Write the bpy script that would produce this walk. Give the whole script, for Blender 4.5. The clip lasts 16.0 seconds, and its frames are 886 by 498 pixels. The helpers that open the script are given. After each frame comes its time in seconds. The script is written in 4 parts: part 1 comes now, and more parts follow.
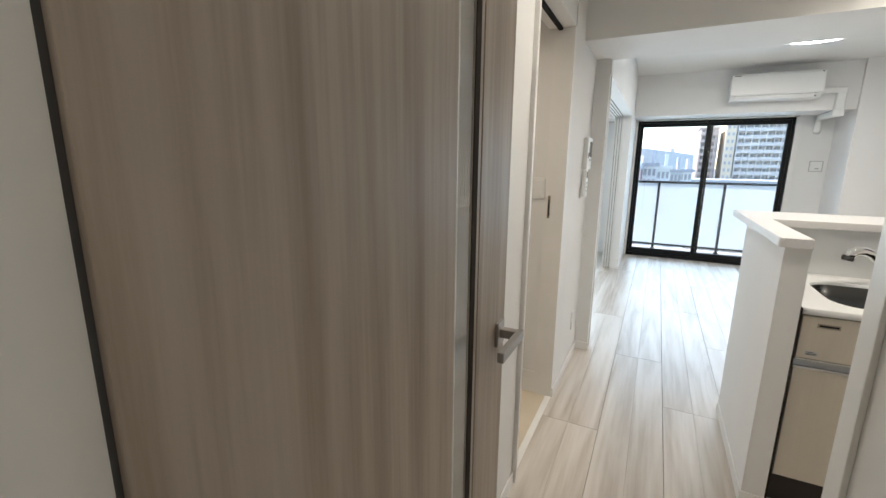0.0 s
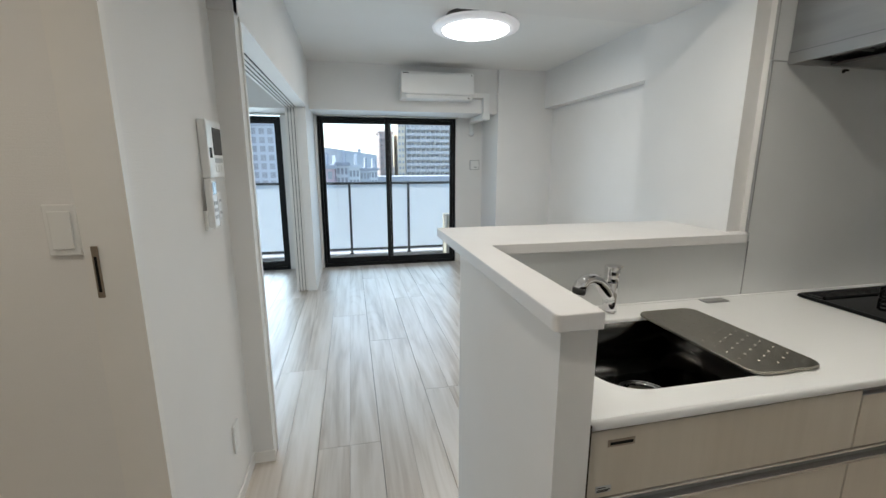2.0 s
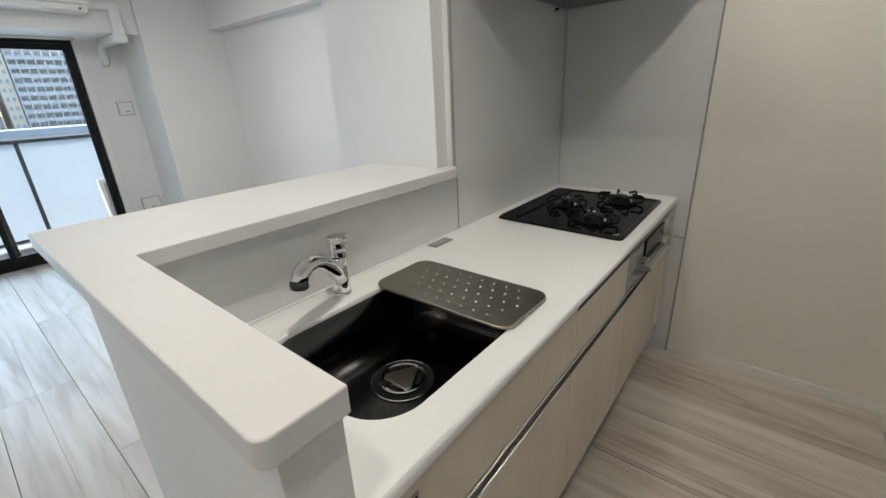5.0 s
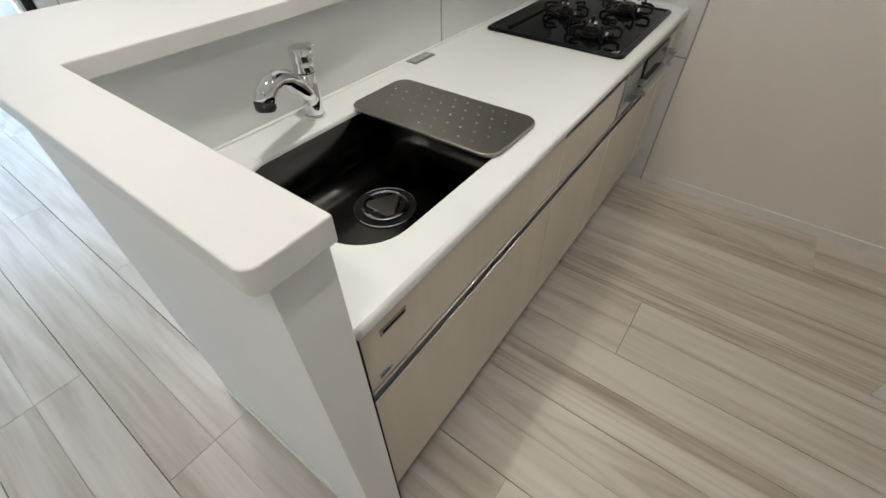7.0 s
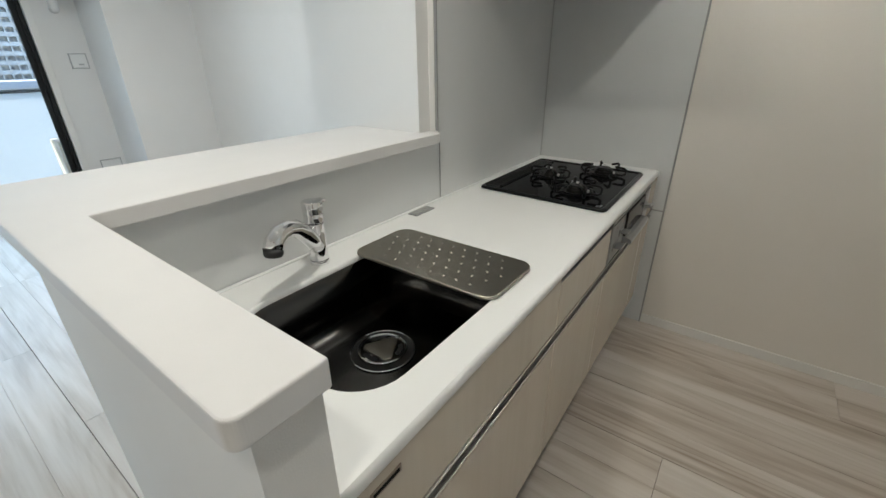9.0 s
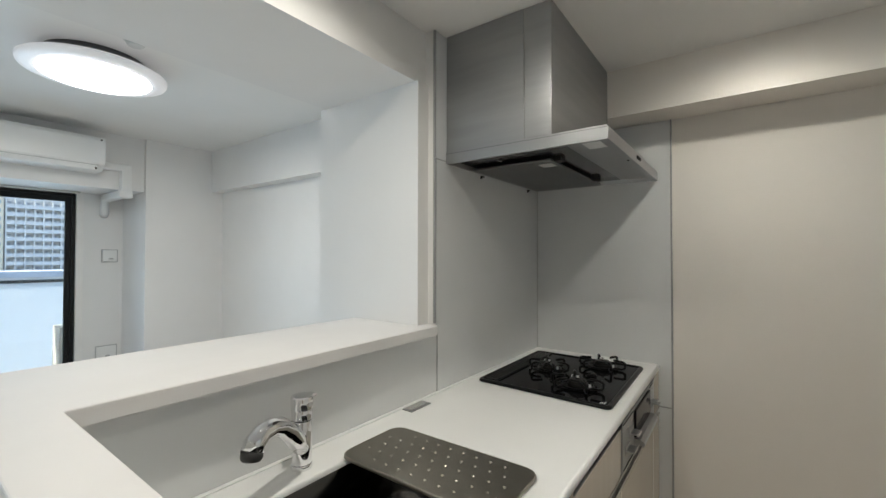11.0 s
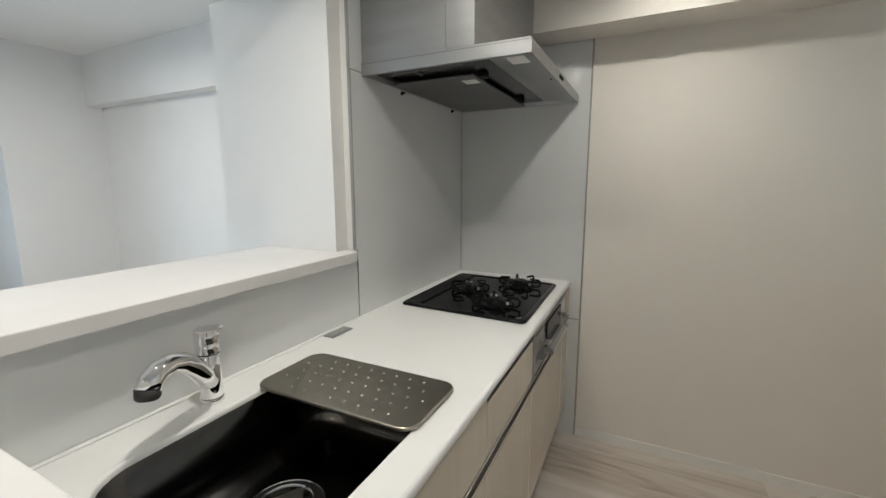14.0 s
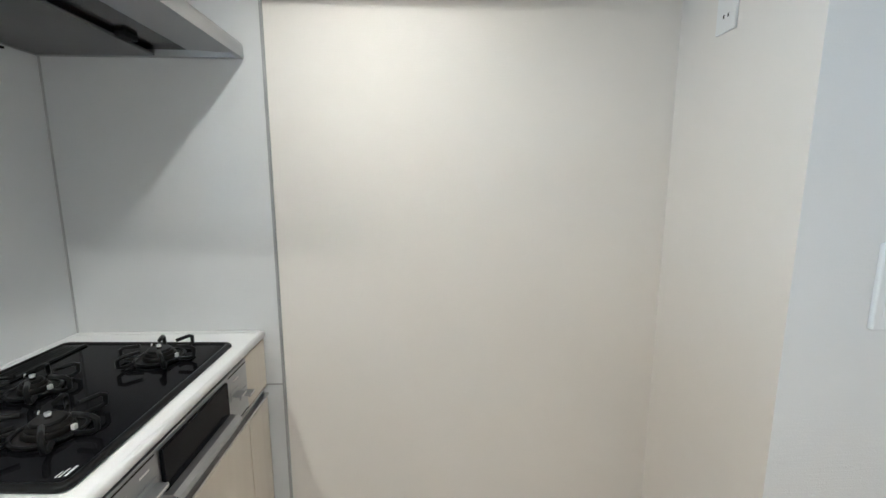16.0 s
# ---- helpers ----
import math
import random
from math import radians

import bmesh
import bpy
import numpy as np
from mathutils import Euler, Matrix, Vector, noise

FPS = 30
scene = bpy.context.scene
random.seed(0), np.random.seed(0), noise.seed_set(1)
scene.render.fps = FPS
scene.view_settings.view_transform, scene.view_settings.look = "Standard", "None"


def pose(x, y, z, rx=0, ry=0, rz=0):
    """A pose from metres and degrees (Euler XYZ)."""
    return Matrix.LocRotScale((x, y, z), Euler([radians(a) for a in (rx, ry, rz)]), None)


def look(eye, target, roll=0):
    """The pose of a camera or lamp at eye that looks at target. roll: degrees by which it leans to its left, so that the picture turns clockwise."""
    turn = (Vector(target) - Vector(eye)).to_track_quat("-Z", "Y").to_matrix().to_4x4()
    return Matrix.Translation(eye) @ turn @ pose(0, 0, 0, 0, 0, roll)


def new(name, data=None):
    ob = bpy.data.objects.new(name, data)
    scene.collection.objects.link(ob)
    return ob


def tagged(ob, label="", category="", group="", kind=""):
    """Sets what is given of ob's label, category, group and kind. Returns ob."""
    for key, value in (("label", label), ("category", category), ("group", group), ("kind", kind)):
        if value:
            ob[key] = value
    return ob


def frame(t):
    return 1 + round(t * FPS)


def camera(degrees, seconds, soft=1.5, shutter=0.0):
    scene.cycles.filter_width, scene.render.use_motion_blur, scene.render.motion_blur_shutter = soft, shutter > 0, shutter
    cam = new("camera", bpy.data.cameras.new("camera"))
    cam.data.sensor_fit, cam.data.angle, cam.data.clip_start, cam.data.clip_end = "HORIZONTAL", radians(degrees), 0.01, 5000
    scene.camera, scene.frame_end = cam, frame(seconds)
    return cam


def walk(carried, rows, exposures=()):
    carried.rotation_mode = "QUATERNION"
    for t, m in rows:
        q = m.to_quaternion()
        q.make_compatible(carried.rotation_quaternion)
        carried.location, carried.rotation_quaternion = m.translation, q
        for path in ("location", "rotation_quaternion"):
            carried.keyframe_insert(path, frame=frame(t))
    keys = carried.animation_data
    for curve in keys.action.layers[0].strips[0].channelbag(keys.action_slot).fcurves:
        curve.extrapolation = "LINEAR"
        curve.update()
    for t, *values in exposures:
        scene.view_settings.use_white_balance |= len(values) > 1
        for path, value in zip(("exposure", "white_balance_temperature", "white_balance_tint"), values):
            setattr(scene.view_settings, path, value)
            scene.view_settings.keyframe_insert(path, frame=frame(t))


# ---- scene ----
cam = camera(93.7, 16.0)
PATH = [
    (0, (-0.003, -0.033, 1.359), (-0.888, 1.714, 0.952), 0.6),
    (0.5, (-0.048, 0.276, 1.347), (-0.645, 2.142, 0.942), 0.3),
    (1, (-0.043, 0.605, 1.364), (-0.302, 2.546, 0.957), 0.3),
    (1.5, (0.0, 0.924, 1.382), (0.076, 2.881, 0.978), 0.1),
    (2, (0.063, 1.177, 1.373), (0.484, 3.091, 0.973), 0.0),
    (2.5, (0.189, 1.361, 1.384), (0.942, 3.171, 0.989), -0.0),
    (3, (0.277, 1.448, 1.387), (1.33, 3.103, 0.997), -0.1),
    (3.5, (0.294, 1.487, 1.38), (1.579, 2.969, 0.986), -0.4),
    (3.7, (0.288, 1.491, 1.395), (1.641, 2.905, 0.984), -0.6),
    (6, (0.326, 1.538, 1.364), (1.698, 2.573, 0.34), -0.8),
    (6.5, (0.323, 1.542, 1.362), (1.581, 2.486, 0.127), -0.8),
    (7, (0.328, 1.549, 1.358), (1.47, 2.414, -0.037), -0.9),
    (7.5, (0.326, 1.556, 1.359), (1.456, 2.402, -0.059), -0.7),
    (8, (0.33, 1.561, 1.355), (1.551, 2.47, 0.058), -0.6),
    (8.5, (0.33, 1.559, 1.357), (1.677, 2.556, 0.266), -0.5),
    (9, (0.328, 1.552, 1.355), (1.788, 2.633, 0.52), -0.6),
    (9.5, (0.322, 1.552, 1.366), (1.866, 2.689, 0.797), -0.1),
    (10, (0.323, 1.546, 1.369), (1.916, 2.722, 1.086), -0.0),
    (12.5, (0.318, 1.545, 1.371), (1.933, 2.717, 1.491), 0.1),
    (13, (0.32, 1.546, 1.363), (1.952, 2.699, 1.294), 0.0),
    (13.5, (0.328, 1.546, 1.367), (2.0, 2.618, 1.133), -0.1),
    (14, (0.376, 1.544, 1.351), (2.147, 2.421, 1.039), -0.1),
    (14.5, (0.512, 1.521, 1.313), (2.383, 2.144, 0.975), -0.3),
    (15, (0.703, 1.471, 1.297), (2.646, 1.803, 0.954), -0.6),
    (15.5, (0.91, 1.388, 1.322), (2.875, 1.463, 0.961), -0.2),
    (16, (1.148, 1.329, 1.352), (3.121, 1.240, 1.039), 0.0),
]
EXPOSURES = [(0.0, 1.88, 6450, 9), (0.5, 1.84, 6450, 9), (1.0, 1.64, 6400, 8), (1.5, 1.46, 6300, 7), (2.5, 1.37, 6200, 7), (3.5, 1.42, 6250, 7), (6.0, 1.54, 6200, 8), (7.0, 1.7, 6150, 7), (8.0, 1.7, 6100, 5), (9.0, 1.54, 6100, 5), (9.7, 1.52, 6200, 6), (12.5, 1.54, 6150, 6), (14.0, 1.7, 6150, 7), (14.5, 1.96, 6050, 7), (15.0, 2.18, 5850, 6), (15.5, 2.34, 5750, 6), (16.0, 2.42, 5700, 6)]
walk(cam, [(t, look(eye, target, roll)) for t, eye, target, roll in PATH], EXPOSURES)


# ---- light ----
LAMP, DOWN, SUN, SKY, WINDOW = 5.1, 1.48, 3.0, 0.15, 4.6
world = bpy.data.worlds.new("sky")
scene.world = world
world.use_nodes = True
_wn = world.node_tree
_bg = _wn.nodes["Background"]
_sky = _wn.nodes.new("ShaderNodeTexSky")
_sky.sky_type = "NISHITA"
_sky.sun_disc = False
_sky.sun_elevation, _sky.sun_rotation = radians(50), radians(290)
_sky.air_density, _sky.dust_density = 1.0, 0.6
_wn.links.new(_sky.outputs[0], _bg.inputs[0])
_bg.inputs[1].default_value = SKY
sun_data = bpy.data.lights.new("sun", "SUN")
sun_data.energy, sun_data.angle, sun_data.color = SUN, radians(1.0), (1, 0.95, 0.86)
sun = new("sun", sun_data)
sun.matrix_world = look((-94, 34, 119), (0, 0, 0))


def spot_disc(x, y, z, power, size, colour, spread=150):
    """An area lamp that shines down from a ceiling fitting."""
    d = bpy.data.lights.new("lamp_light", "AREA")
    d.shape, d.size, d.energy, d.color, d.spread = "DISK", size, power, colour, radians(spread)
    o = new("lamp_light", d)
    o.matrix_world = pose(x, y, z)
    return o


def bulb(x, y, z, power, colour):
    """A wide-beamed bulb in a downlight."""
    d = bpy.data.lights.new("lamp_light", "SPOT")
    d.energy, d.color, d.spot_size, d.spot_blend, d.shadow_soft_size = power, colour, radians(165), 1.0, 0.025
    o = new("lamp_light", d)
    o.matrix_world = pose(x, y, z)
    return o


WARM = (1.0, 0.91, 0.785)
spot_disc(1.07, 4.57, 2.385, LAMP, 0.50, (1.0, 0.89, 0.745), 180)
for x, y, k in ((2.02, 1.49, 4.2), (0.94, 2.19, 6.6), (0.02, 1.45, 4.0)):
    bulb(x, y, 2.225, DOWN * k, WARM)
spot_disc(-1.15, 1.75, 2.2, DOWN * 0.95, 0.1, (1.0, 0.83, 0.64), 160)
spot_disc(0.06, -0.55, 2.228, DOWN * 0.45, 0.075, WARM, 150)


# daylight in the openings of the balcony windows
for x0, w, power, tone in ((0.58, 1.70, WINDOW, (0.60, 0.82, 1.0)), (-1.64, 1.65, WINDOW * 2.5, (0.70, 0.87, 1.0))):
    sky_data = bpy.data.lights.new("sky_light", "AREA")
    sky_data.shape, sky_data.size, sky_data.size_y, sky_data.energy, sky_data.color = "RECTANGLE", w, 1.82, power, tone
    sky_data.spread = radians(115)
    sky_light = new("sky_light", sky_data)
    sky_light.matrix_world = look((x0, 6.84, 1.0), (x0, 5.0, 1.0))


# ---- materials ----
def mat(name, colour, rough=0.5, metal=0.0, spec=0.5):
    m = bpy.data.materials.new(name)
    m.use_nodes = True
    b = m.node_tree.nodes["Principled BSDF"]
    b.inputs["Base Color"].default_value = (*colour, 1)
    b.inputs["Roughness"].default_value = rough
    b.inputs["Metallic"].default_value = metal
    b.inputs["Specular IOR Level"].default_value = spec
    return m


def node(m, kind, **inputs):
    n = m.node_tree.nodes.new(kind)
    for k, v in inputs.items():
        n.inputs[k.replace("_", " ")].default_value = v
    return n


def link(m, a, b):
    m.node_tree.links.new(a, b)


def coords(m, scale, space="Object"):
    tc = m.node_tree.nodes.new("ShaderNodeTexCoord")
    mp = m.node_tree.nodes.new("ShaderNodeMapping")
    mp.inputs["Scale"].default_value = scale
    link(m, tc.outputs[space], mp.inputs["Vector"])
    return mp.outputs["Vector"]


def ramp(m, fac, stops):
    r = m.node_tree.nodes.new("ShaderNodeValToRGB")
    els = r.color_ramp.elements
    while len(els) < len(stops):
        els.new(0.5)
    for e, (p, c) in zip(els, stops):
        e.position, e.color = p, (*c, 1)
    link(m, fac, r.inputs["Fac"])
    return r.outputs["Color"]


def noise_tex(m, vec, scale, detail=4.0, rough=0.55, distort=0.0):
    n = node(m, "ShaderNodeTexNoise", Scale=scale, Detail=detail, Roughness=rough, Distortion=distort)
    link(m, vec, n.inputs["Vector"])
    return n.outputs["Fac"]


def bump(m, height, strength, dist=0.002):
    b = node(m, "ShaderNodeBump", Strength=strength, Distance=dist)
    link(m, height, b.inputs["Height"])
    link(m, b.outputs["Normal"], m.node_tree.nodes["Principled BSDF"].inputs["Normal"])


def base(m):
    return m.node_tree.nodes["Principled BSDF"].inputs


def mottled(name, c0, c1, scale, rough, bump_scale=0.0, bump_strength=0.0, metal=0.0, stretch=(1, 1, 1), spec=0.5):
    """A surface with a slow drift of tone, and a finer relief."""
    m = mat(name, c0, rough, metal, spec)
    v = coords(m, stretch)
    link(m, ramp(m, noise_tex(m, v, scale), [(0.3, c0), (0.7, c1)]), base(m)["Base Color"])
    if bump_strength:
        bump(m, noise_tex(m, v, bump_scale, 3.0), bump_strength)
    return m


def wallpaper(name, c0, c1):
    """Vinyl wallpaper with a fine horizontal thread relief."""
    m = mat(name, c0, 0.75, 0, 0.3)
    link(m, ramp(m, noise_tex(m, coords(m, (1, 1, 1)), 2.5), [(0.3, c0), (0.7, c1)]), base(m)["Base Color"])
    a = noise_tex(m, coords(m, (14, 14, 260)), 1.0, 3.0, 0.6, 0.3)
    b = noise_tex(m, coords(m, (1, 1, 1)), 420.0, 2.0)
    mx = node(m, "ShaderNodeMath")
    mx.operation = "ADD"
    link(m, a, mx.inputs[0])
    link(m, b, mx.inputs[1])
    bump(m, mx.outputs[0], 0.28, 0.0014)
    return m


def wood(name, stops, along, fine, bump_strength, rough, by_object=False, spec=0.4):
    """Grain that runs along one axis; along and fine are mapping scales."""
    m = mat(name, stops[0][1], rough, 0, spec)
    vec = coords(m, along)
    vec2 = coords(m, fine)
    if by_object:
        info = m.node_tree.nodes.new("ShaderNodeObjectInfo")
        mul = node(m, "ShaderNodeVectorMath")
        mul.operation = "SCALE"
        mul.inputs[0].default_value = (37.0, 91.0, 53.0)
        link(m, info.outputs["Random"], mul.inputs["Scale"])
        out = []
        for v in (vec, vec2):
            add = node(m, "ShaderNodeVectorMath")
            link(m, v, add.inputs[0])
            link(m, mul.outputs[0], add.inputs[1])
            out.append(add.outputs[0])
        vec, vec2 = out
    if by_object:
        tc = m.node_tree.nodes.new("ShaderNodeTexCoord")
        sep = m.node_tree.nodes.new("ShaderNodeSeparateXYZ")
        link(m, tc.outputs["Object"], sep.inputs[0])
        snap = node(m, "ShaderNodeMath")
        snap.operation = "SNAP"
        snap.inputs[1].default_value = 0.15125
        link(m, sep.outputs["X"], snap.inputs[0])
        mul2 = node(m, "ShaderNodeMath")
        mul2.operation = "MULTIPLY"
        mul2.inputs[1].default_value = 113.7
        link(m, snap.outputs[0], mul2.inputs[0])
        comb = m.node_tree.nodes.new("ShaderNodeCombineXYZ")
        link(m, mul2.outputs[0], comb.inputs["Y"])
        link(m, mul2.outputs[0], comb.inputs["Z"])
        out = []
        for v in (vec, vec2):
            add = node(m, "ShaderNodeVectorMath")
            link(m, v, add.inputs[0])
            link(m, comb.outputs[0], add.inputs[1])
            out.append(add.outputs[0])
        vec, vec2 = out
    big = noise_tex(m, vec, 1.0, 3.0, 0.5, 0.6)
    fin = noise_tex(m, vec2, 1.0, 6.0, 0.65)
    mx = node(m, "ShaderNodeMix")
    mx.data_type = "FLOAT"
    mx.inputs[0].default_value = 0.30 if by_object else 0.42
    link(m, big, mx.inputs[2])
    link(m, fin, mx.inputs[3])
    tone = mx.outputs[0]
    if by_object:
        # arched growth lines: thin dark contours of a slow drift, in patches
        rings = noise_tex(m, vec, 0.40, 1.0, 0.4, 0.3)
        wave = node(m, "ShaderNodeMath")
        wave.operation = "MULTIPLY"
        wave.inputs[1].default_value = 120.0
        link(m, rings, wave.inputs[0])
        sine = node(m, "ShaderNodeMath")
        sine.operation = "SINE"
        link(m, wave.outputs[0], sine.inputs[0])
        thin = node(m, "ShaderNodeMapRange")
        thin.inputs["From Min"].default_value, thin.inputs["From Max"].default_value = 0.2, 1.0
        link(m, sine.outputs[0], thin.inputs["Value"])
        patch = node(m, "ShaderNodeMapRange")
        patch.inputs["From Min"].default_value, patch.inputs["From Max"].default_value = 0.44, 0.66
        link(m, noise_tex(m, vec, 0.21, 1.0, 0.4), patch.inputs["Value"])
        both = node(m, "ShaderNodeMath")
        both.operation = "MULTIPLY"
        link(m, thin.outputs[0], both.inputs[0])
        link(m, patch.outputs[0], both.inputs[1])
        mad = node(m, "ShaderNodeMath")
        mad.operation = "MULTIPLY_ADD"
        mad.inputs[1].default_value = -0.08
        link(m, both.outputs[0], mad.inputs[0])
        link(m, tone, mad.inputs[2])
        tone = mad.outputs[0]
    link(m, ramp(m, tone, stops), base(m)["Base Color"])
    bump(m, fin, bump_strength, 0.001)
    return m


WALL = wallpaper("wallpaper", (0.79, 0.78, 0.765), (0.815, 0.805, 0.79))
CREAMWALL = wallpaper("wallpaper_cream", (0.79, 0.752, 0.70), (0.815, 0.778, 0.728))
CEIL = wallpaper("ceiling_paper", (0.82, 0.81, 0.785), (0.84, 0.83, 0.81))
TRIM = mottled("trim_white", (0.80, 0.785, 0.755), (0.83, 0.815, 0.79), 6, 0.45)
DOORWOOD = wood("door_wood", [(0.32, (0.255, 0.198, 0.150)), (0.45, (0.35, 0.285, 0.225)), (0.55, (0.42, 0.355, 0.29)), (0.68, (0.48, 0.415, 0.35))],
                (9, 9, 0.55), (60, 60, 2.2), 0.12, 0.5)
FLOORWOOD = wood("floor_wood", [(0.29, (0.33, 0.268, 0.213)), (0.40, (0.465, 0.40, 0.338)), (0.50, (0.585, 0.527, 0.468)), (0.62, (0.68, 0.628, 0.578))],
                 (9, 0.75, 9), (40, 1.6, 40), 0.05, 0.35, True, 0.7)
GAPWOOD = mottled("gap_brown", (0.035, 0.028, 0.022), (0.055, 0.043, 0.035), 20, 0.9, spec=0.05)
GROOVE = mottled("joint_dark", (0.06, 0.045, 0.035), (0.09, 0.07, 0.055), 30, 0.8)
CAP = mottled("cap_white", (0.715, 0.702, 0.697), (0.745, 0.732, 0.727), 5, 0.55, 300, 0.05, spec=0.3)
COUNTER = mottled("counter_acrylic", (0.83, 0.83, 0.82), (0.85, 0.85, 0.845), 3, 0.28)
PANEL = mottled("kitchen_panel", (0.68, 0.69, 0.692), (0.71, 0.72, 0.722), 3, 0.085, 900, 0.02)
CABINET = wood("cabinet_gloss", [(0.3, (0.585, 0.525, 0.435)), (0.5, (0.63, 0.57, 0.478)), (0.7, (0.665, 0.605, 0.512))], (5, 1, 0.6), (30, 30, 1.2), 0.0, 0.09)
TOE = mottled("toe_dark", (0.02, 0.014, 0.012), (0.035, 0.026, 0.022), 9, 0.5)
STEEL = mottled("steel_silver", (0.35, 0.355, 0.36), (0.40, 0.405, 0.41), 2, 0.33, 260, 0.04, 0.85, (1, 1, 12))
ALU = mottled("alu_rail", (0.62, 0.61, 0.59), (0.70, 0.69, 0.67), 4, 0.25, 300, 0.03, 1.0, (1, 12, 12))
CHROME = mottled("chrome", (0.80, 0.80, 0.81), (0.86, 0.86, 0.87), 4, 0.06, 0, 0, 1.0)
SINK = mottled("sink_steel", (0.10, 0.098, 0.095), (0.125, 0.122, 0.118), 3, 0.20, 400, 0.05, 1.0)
BOARD = mottled("board_steel", (0.31, 0.29, 0.245), (0.35, 0.33, 0.285), 3, 0.36, 500, 0.06, 1.0)
BLACKGLASS = mottled("hob_glass", (0.004, 0.004, 0.005), (0.007, 0.007, 0.008), 5, 0.04, spec=0.05)
IRON = mottled("iron_black", (0.004, 0.004, 0.004), (0.008, 0.008, 0.008), 60, 0.30, 200, 0.08, spec=0.2)
BURNER = mottled("burner_metal", (0.012, 0.011, 0.0105), (0.028, 0.026, 0.024), 40, 0.4, 200, 0.15, 0.8)
HOODIN = mottled("hood_inner", (0.10, 0.10, 0.10), (0.13, 0.13, 0.13), 4, 0.34, 0, 0, 0.5)
GLOSSBLACK = mottled("gloss_black", (0.010, 0.010, 0.010), (0.020, 0.020, 0.019), 9, 0.16, 14, 0.25, spec=0.5)
DARK = mottled("dark_slot", (0.007, 0.007, 0.007), (0.012, 0.012, 0.012), 20, 0.75, spec=0.2)
LABEL = mottled("label_white", (0.75, 0.75, 0.73), (0.80, 0.80, 0.78), 30, 0.5)
PLASTIC = mottled("plastic_white", (0.80, 0.80, 0.785), (0.83, 0.83, 0.82), 5, 0.32)
# white plastic greyed down, since the detector faces down unlit
DETECTOR = mottled("detector_unlit", (0.60, 0.595, 0.57), (0.64, 0.635, 0.61), 12, 0.45)
PLASTICGREY = mottled("plastic_grey", (0.42, 0.42, 0.42), (0.48, 0.48, 0.48), 8, 0.4)
BLACKALU = mottled("window_black", (0.007, 0.0075, 0.008), (0.011, 0.0115, 0.012), 12, 0.38, spec=0.25)
RAILDARK = mottled("balcony_rail", (0.045, 0.055, 0.06), (0.06, 0.07, 0.075), 8, 0.42, 0, 0, 0.5)
CONCRETE = mottled("concrete", (0.38, 0.38, 0.38), (0.48, 0.48, 0.47), 3, 0.85, 60, 0.3)
VINYL = mottled("vinyl_floor", (0.60, 0.52, 0.40), (0.66, 0.58, 0.46), 4, 0.4, 40, 0.1)
SCREEN = mottled("screen_dark", (0.02, 0.022, 0.025), (0.03, 0.032, 0.035), 6, 0.05)
EDGING = mottled("edging_grey", (0.33, 0.335, 0.34), (0.38, 0.385, 0.39), 8, 0.4, 0, 0, 0.3)
RUBBER = mottled("rubber_black", (0.015, 0.015, 0.015), (0.025, 0.025, 0.025), 20, 0.5)
PULL = mottled("pull_brass", (0.30, 0.25, 0.20), (0.38, 0.32, 0.26), 12, 0.35, 0, 0, 0.9)
NICKEL = mottled("satin_nickel", (0.36, 0.34, 0.32), (0.42, 0.40, 0.38), 8, 0.34, 400, 0.05, 0.9)


def glass_mat(name, tint, rough=0.0):
    m = mat(name, tint, rough)
    base(m)["Transmission Weight"].default_value = 1.0
    base(m)["IOR"].default_value = 1.45
    return m


GLASS = glass_mat("window_glass", (0.98, 1.0, 1.0))
SLIT = glass_mat("door_glass", (0.93, 0.935, 0.92), 0.01)
# a fifth of the glass stays pale and opaque, painting its reflection
base(SLIT)["Transmission Weight"].default_value = 0.80
FROST = mat("frosted_glass", (0.78, 0.805, 0.815), 0.4)
_t = FROST.node_tree.nodes.new("ShaderNodeBsdfTranslucent")
_t.inputs[0].default_value = (0.86, 0.89, 0.90, 1)
_mx = FROST.node_tree.nodes.new("ShaderNodeMixShader")
_mx.inputs[0].default_value = 0.7
link(FROST, FROST.node_tree.nodes["Principled BSDF"].outputs[0], _mx.inputs[1])
link(FROST, _t.outputs[0], _mx.inputs[2])
link(FROST, _mx.outputs[0], FROST.node_tree.nodes["Material Output"].inputs[0])


def glow_mat(name, colour, strength):
    m = mat(name, (0.9, 0.9, 0.9), 0.4)
    base(m)["Emission Color"].default_value = (*colour, 1)
    base(m)["Emission Strength"].default_value = strength
    return m


LAMPGLOW = glow_mat("lamp_diffuser", (1.0, 0.965, 0.95), 4.5)
RIMGLOW = glow_mat("lamp_rim", (1.0, 0.90, 0.90), 0.07)
DOWNGLOW = glow_mat("downlight_lens", (1.0, 0.93, 0.83), 12.0)


# ---- mesh helpers ----
def finish(name, bm, material):
    me = bpy.data.meshes.new(name)
    bmesh.ops.recalc_face_normals(bm, faces=bm.faces)
    bm.to_mesh(me)
    bm.free()
    me.materials.append(material)
    ob = new(name, me)
    return ob


def part(name, bm, material, parent, label=""):
    """One mesh under a thing or a part; coordinates are the world's."""
    me = bpy.data.meshes.new(name)
    bmesh.ops.recalc_face_normals(bm, faces=bm.faces)
    bm.to_mesh(me)
    bm.free()
    me.materials.append(material)
    ob = new(name, me)
    ob.parent = parent
    if parent.parent is None:
        ob.matrix_parent_inverse = Matrix.Translation(-Vector(parent.location))
    if label:
        ob["label"] = label
    return ob


def thing(name, x, y, z, label, category, group="", kind=""):
    e = new(name)
    e.location = (x, y, z)
    e.empty_display_size = 0.05
    return tagged(e, label, category, group, kind)


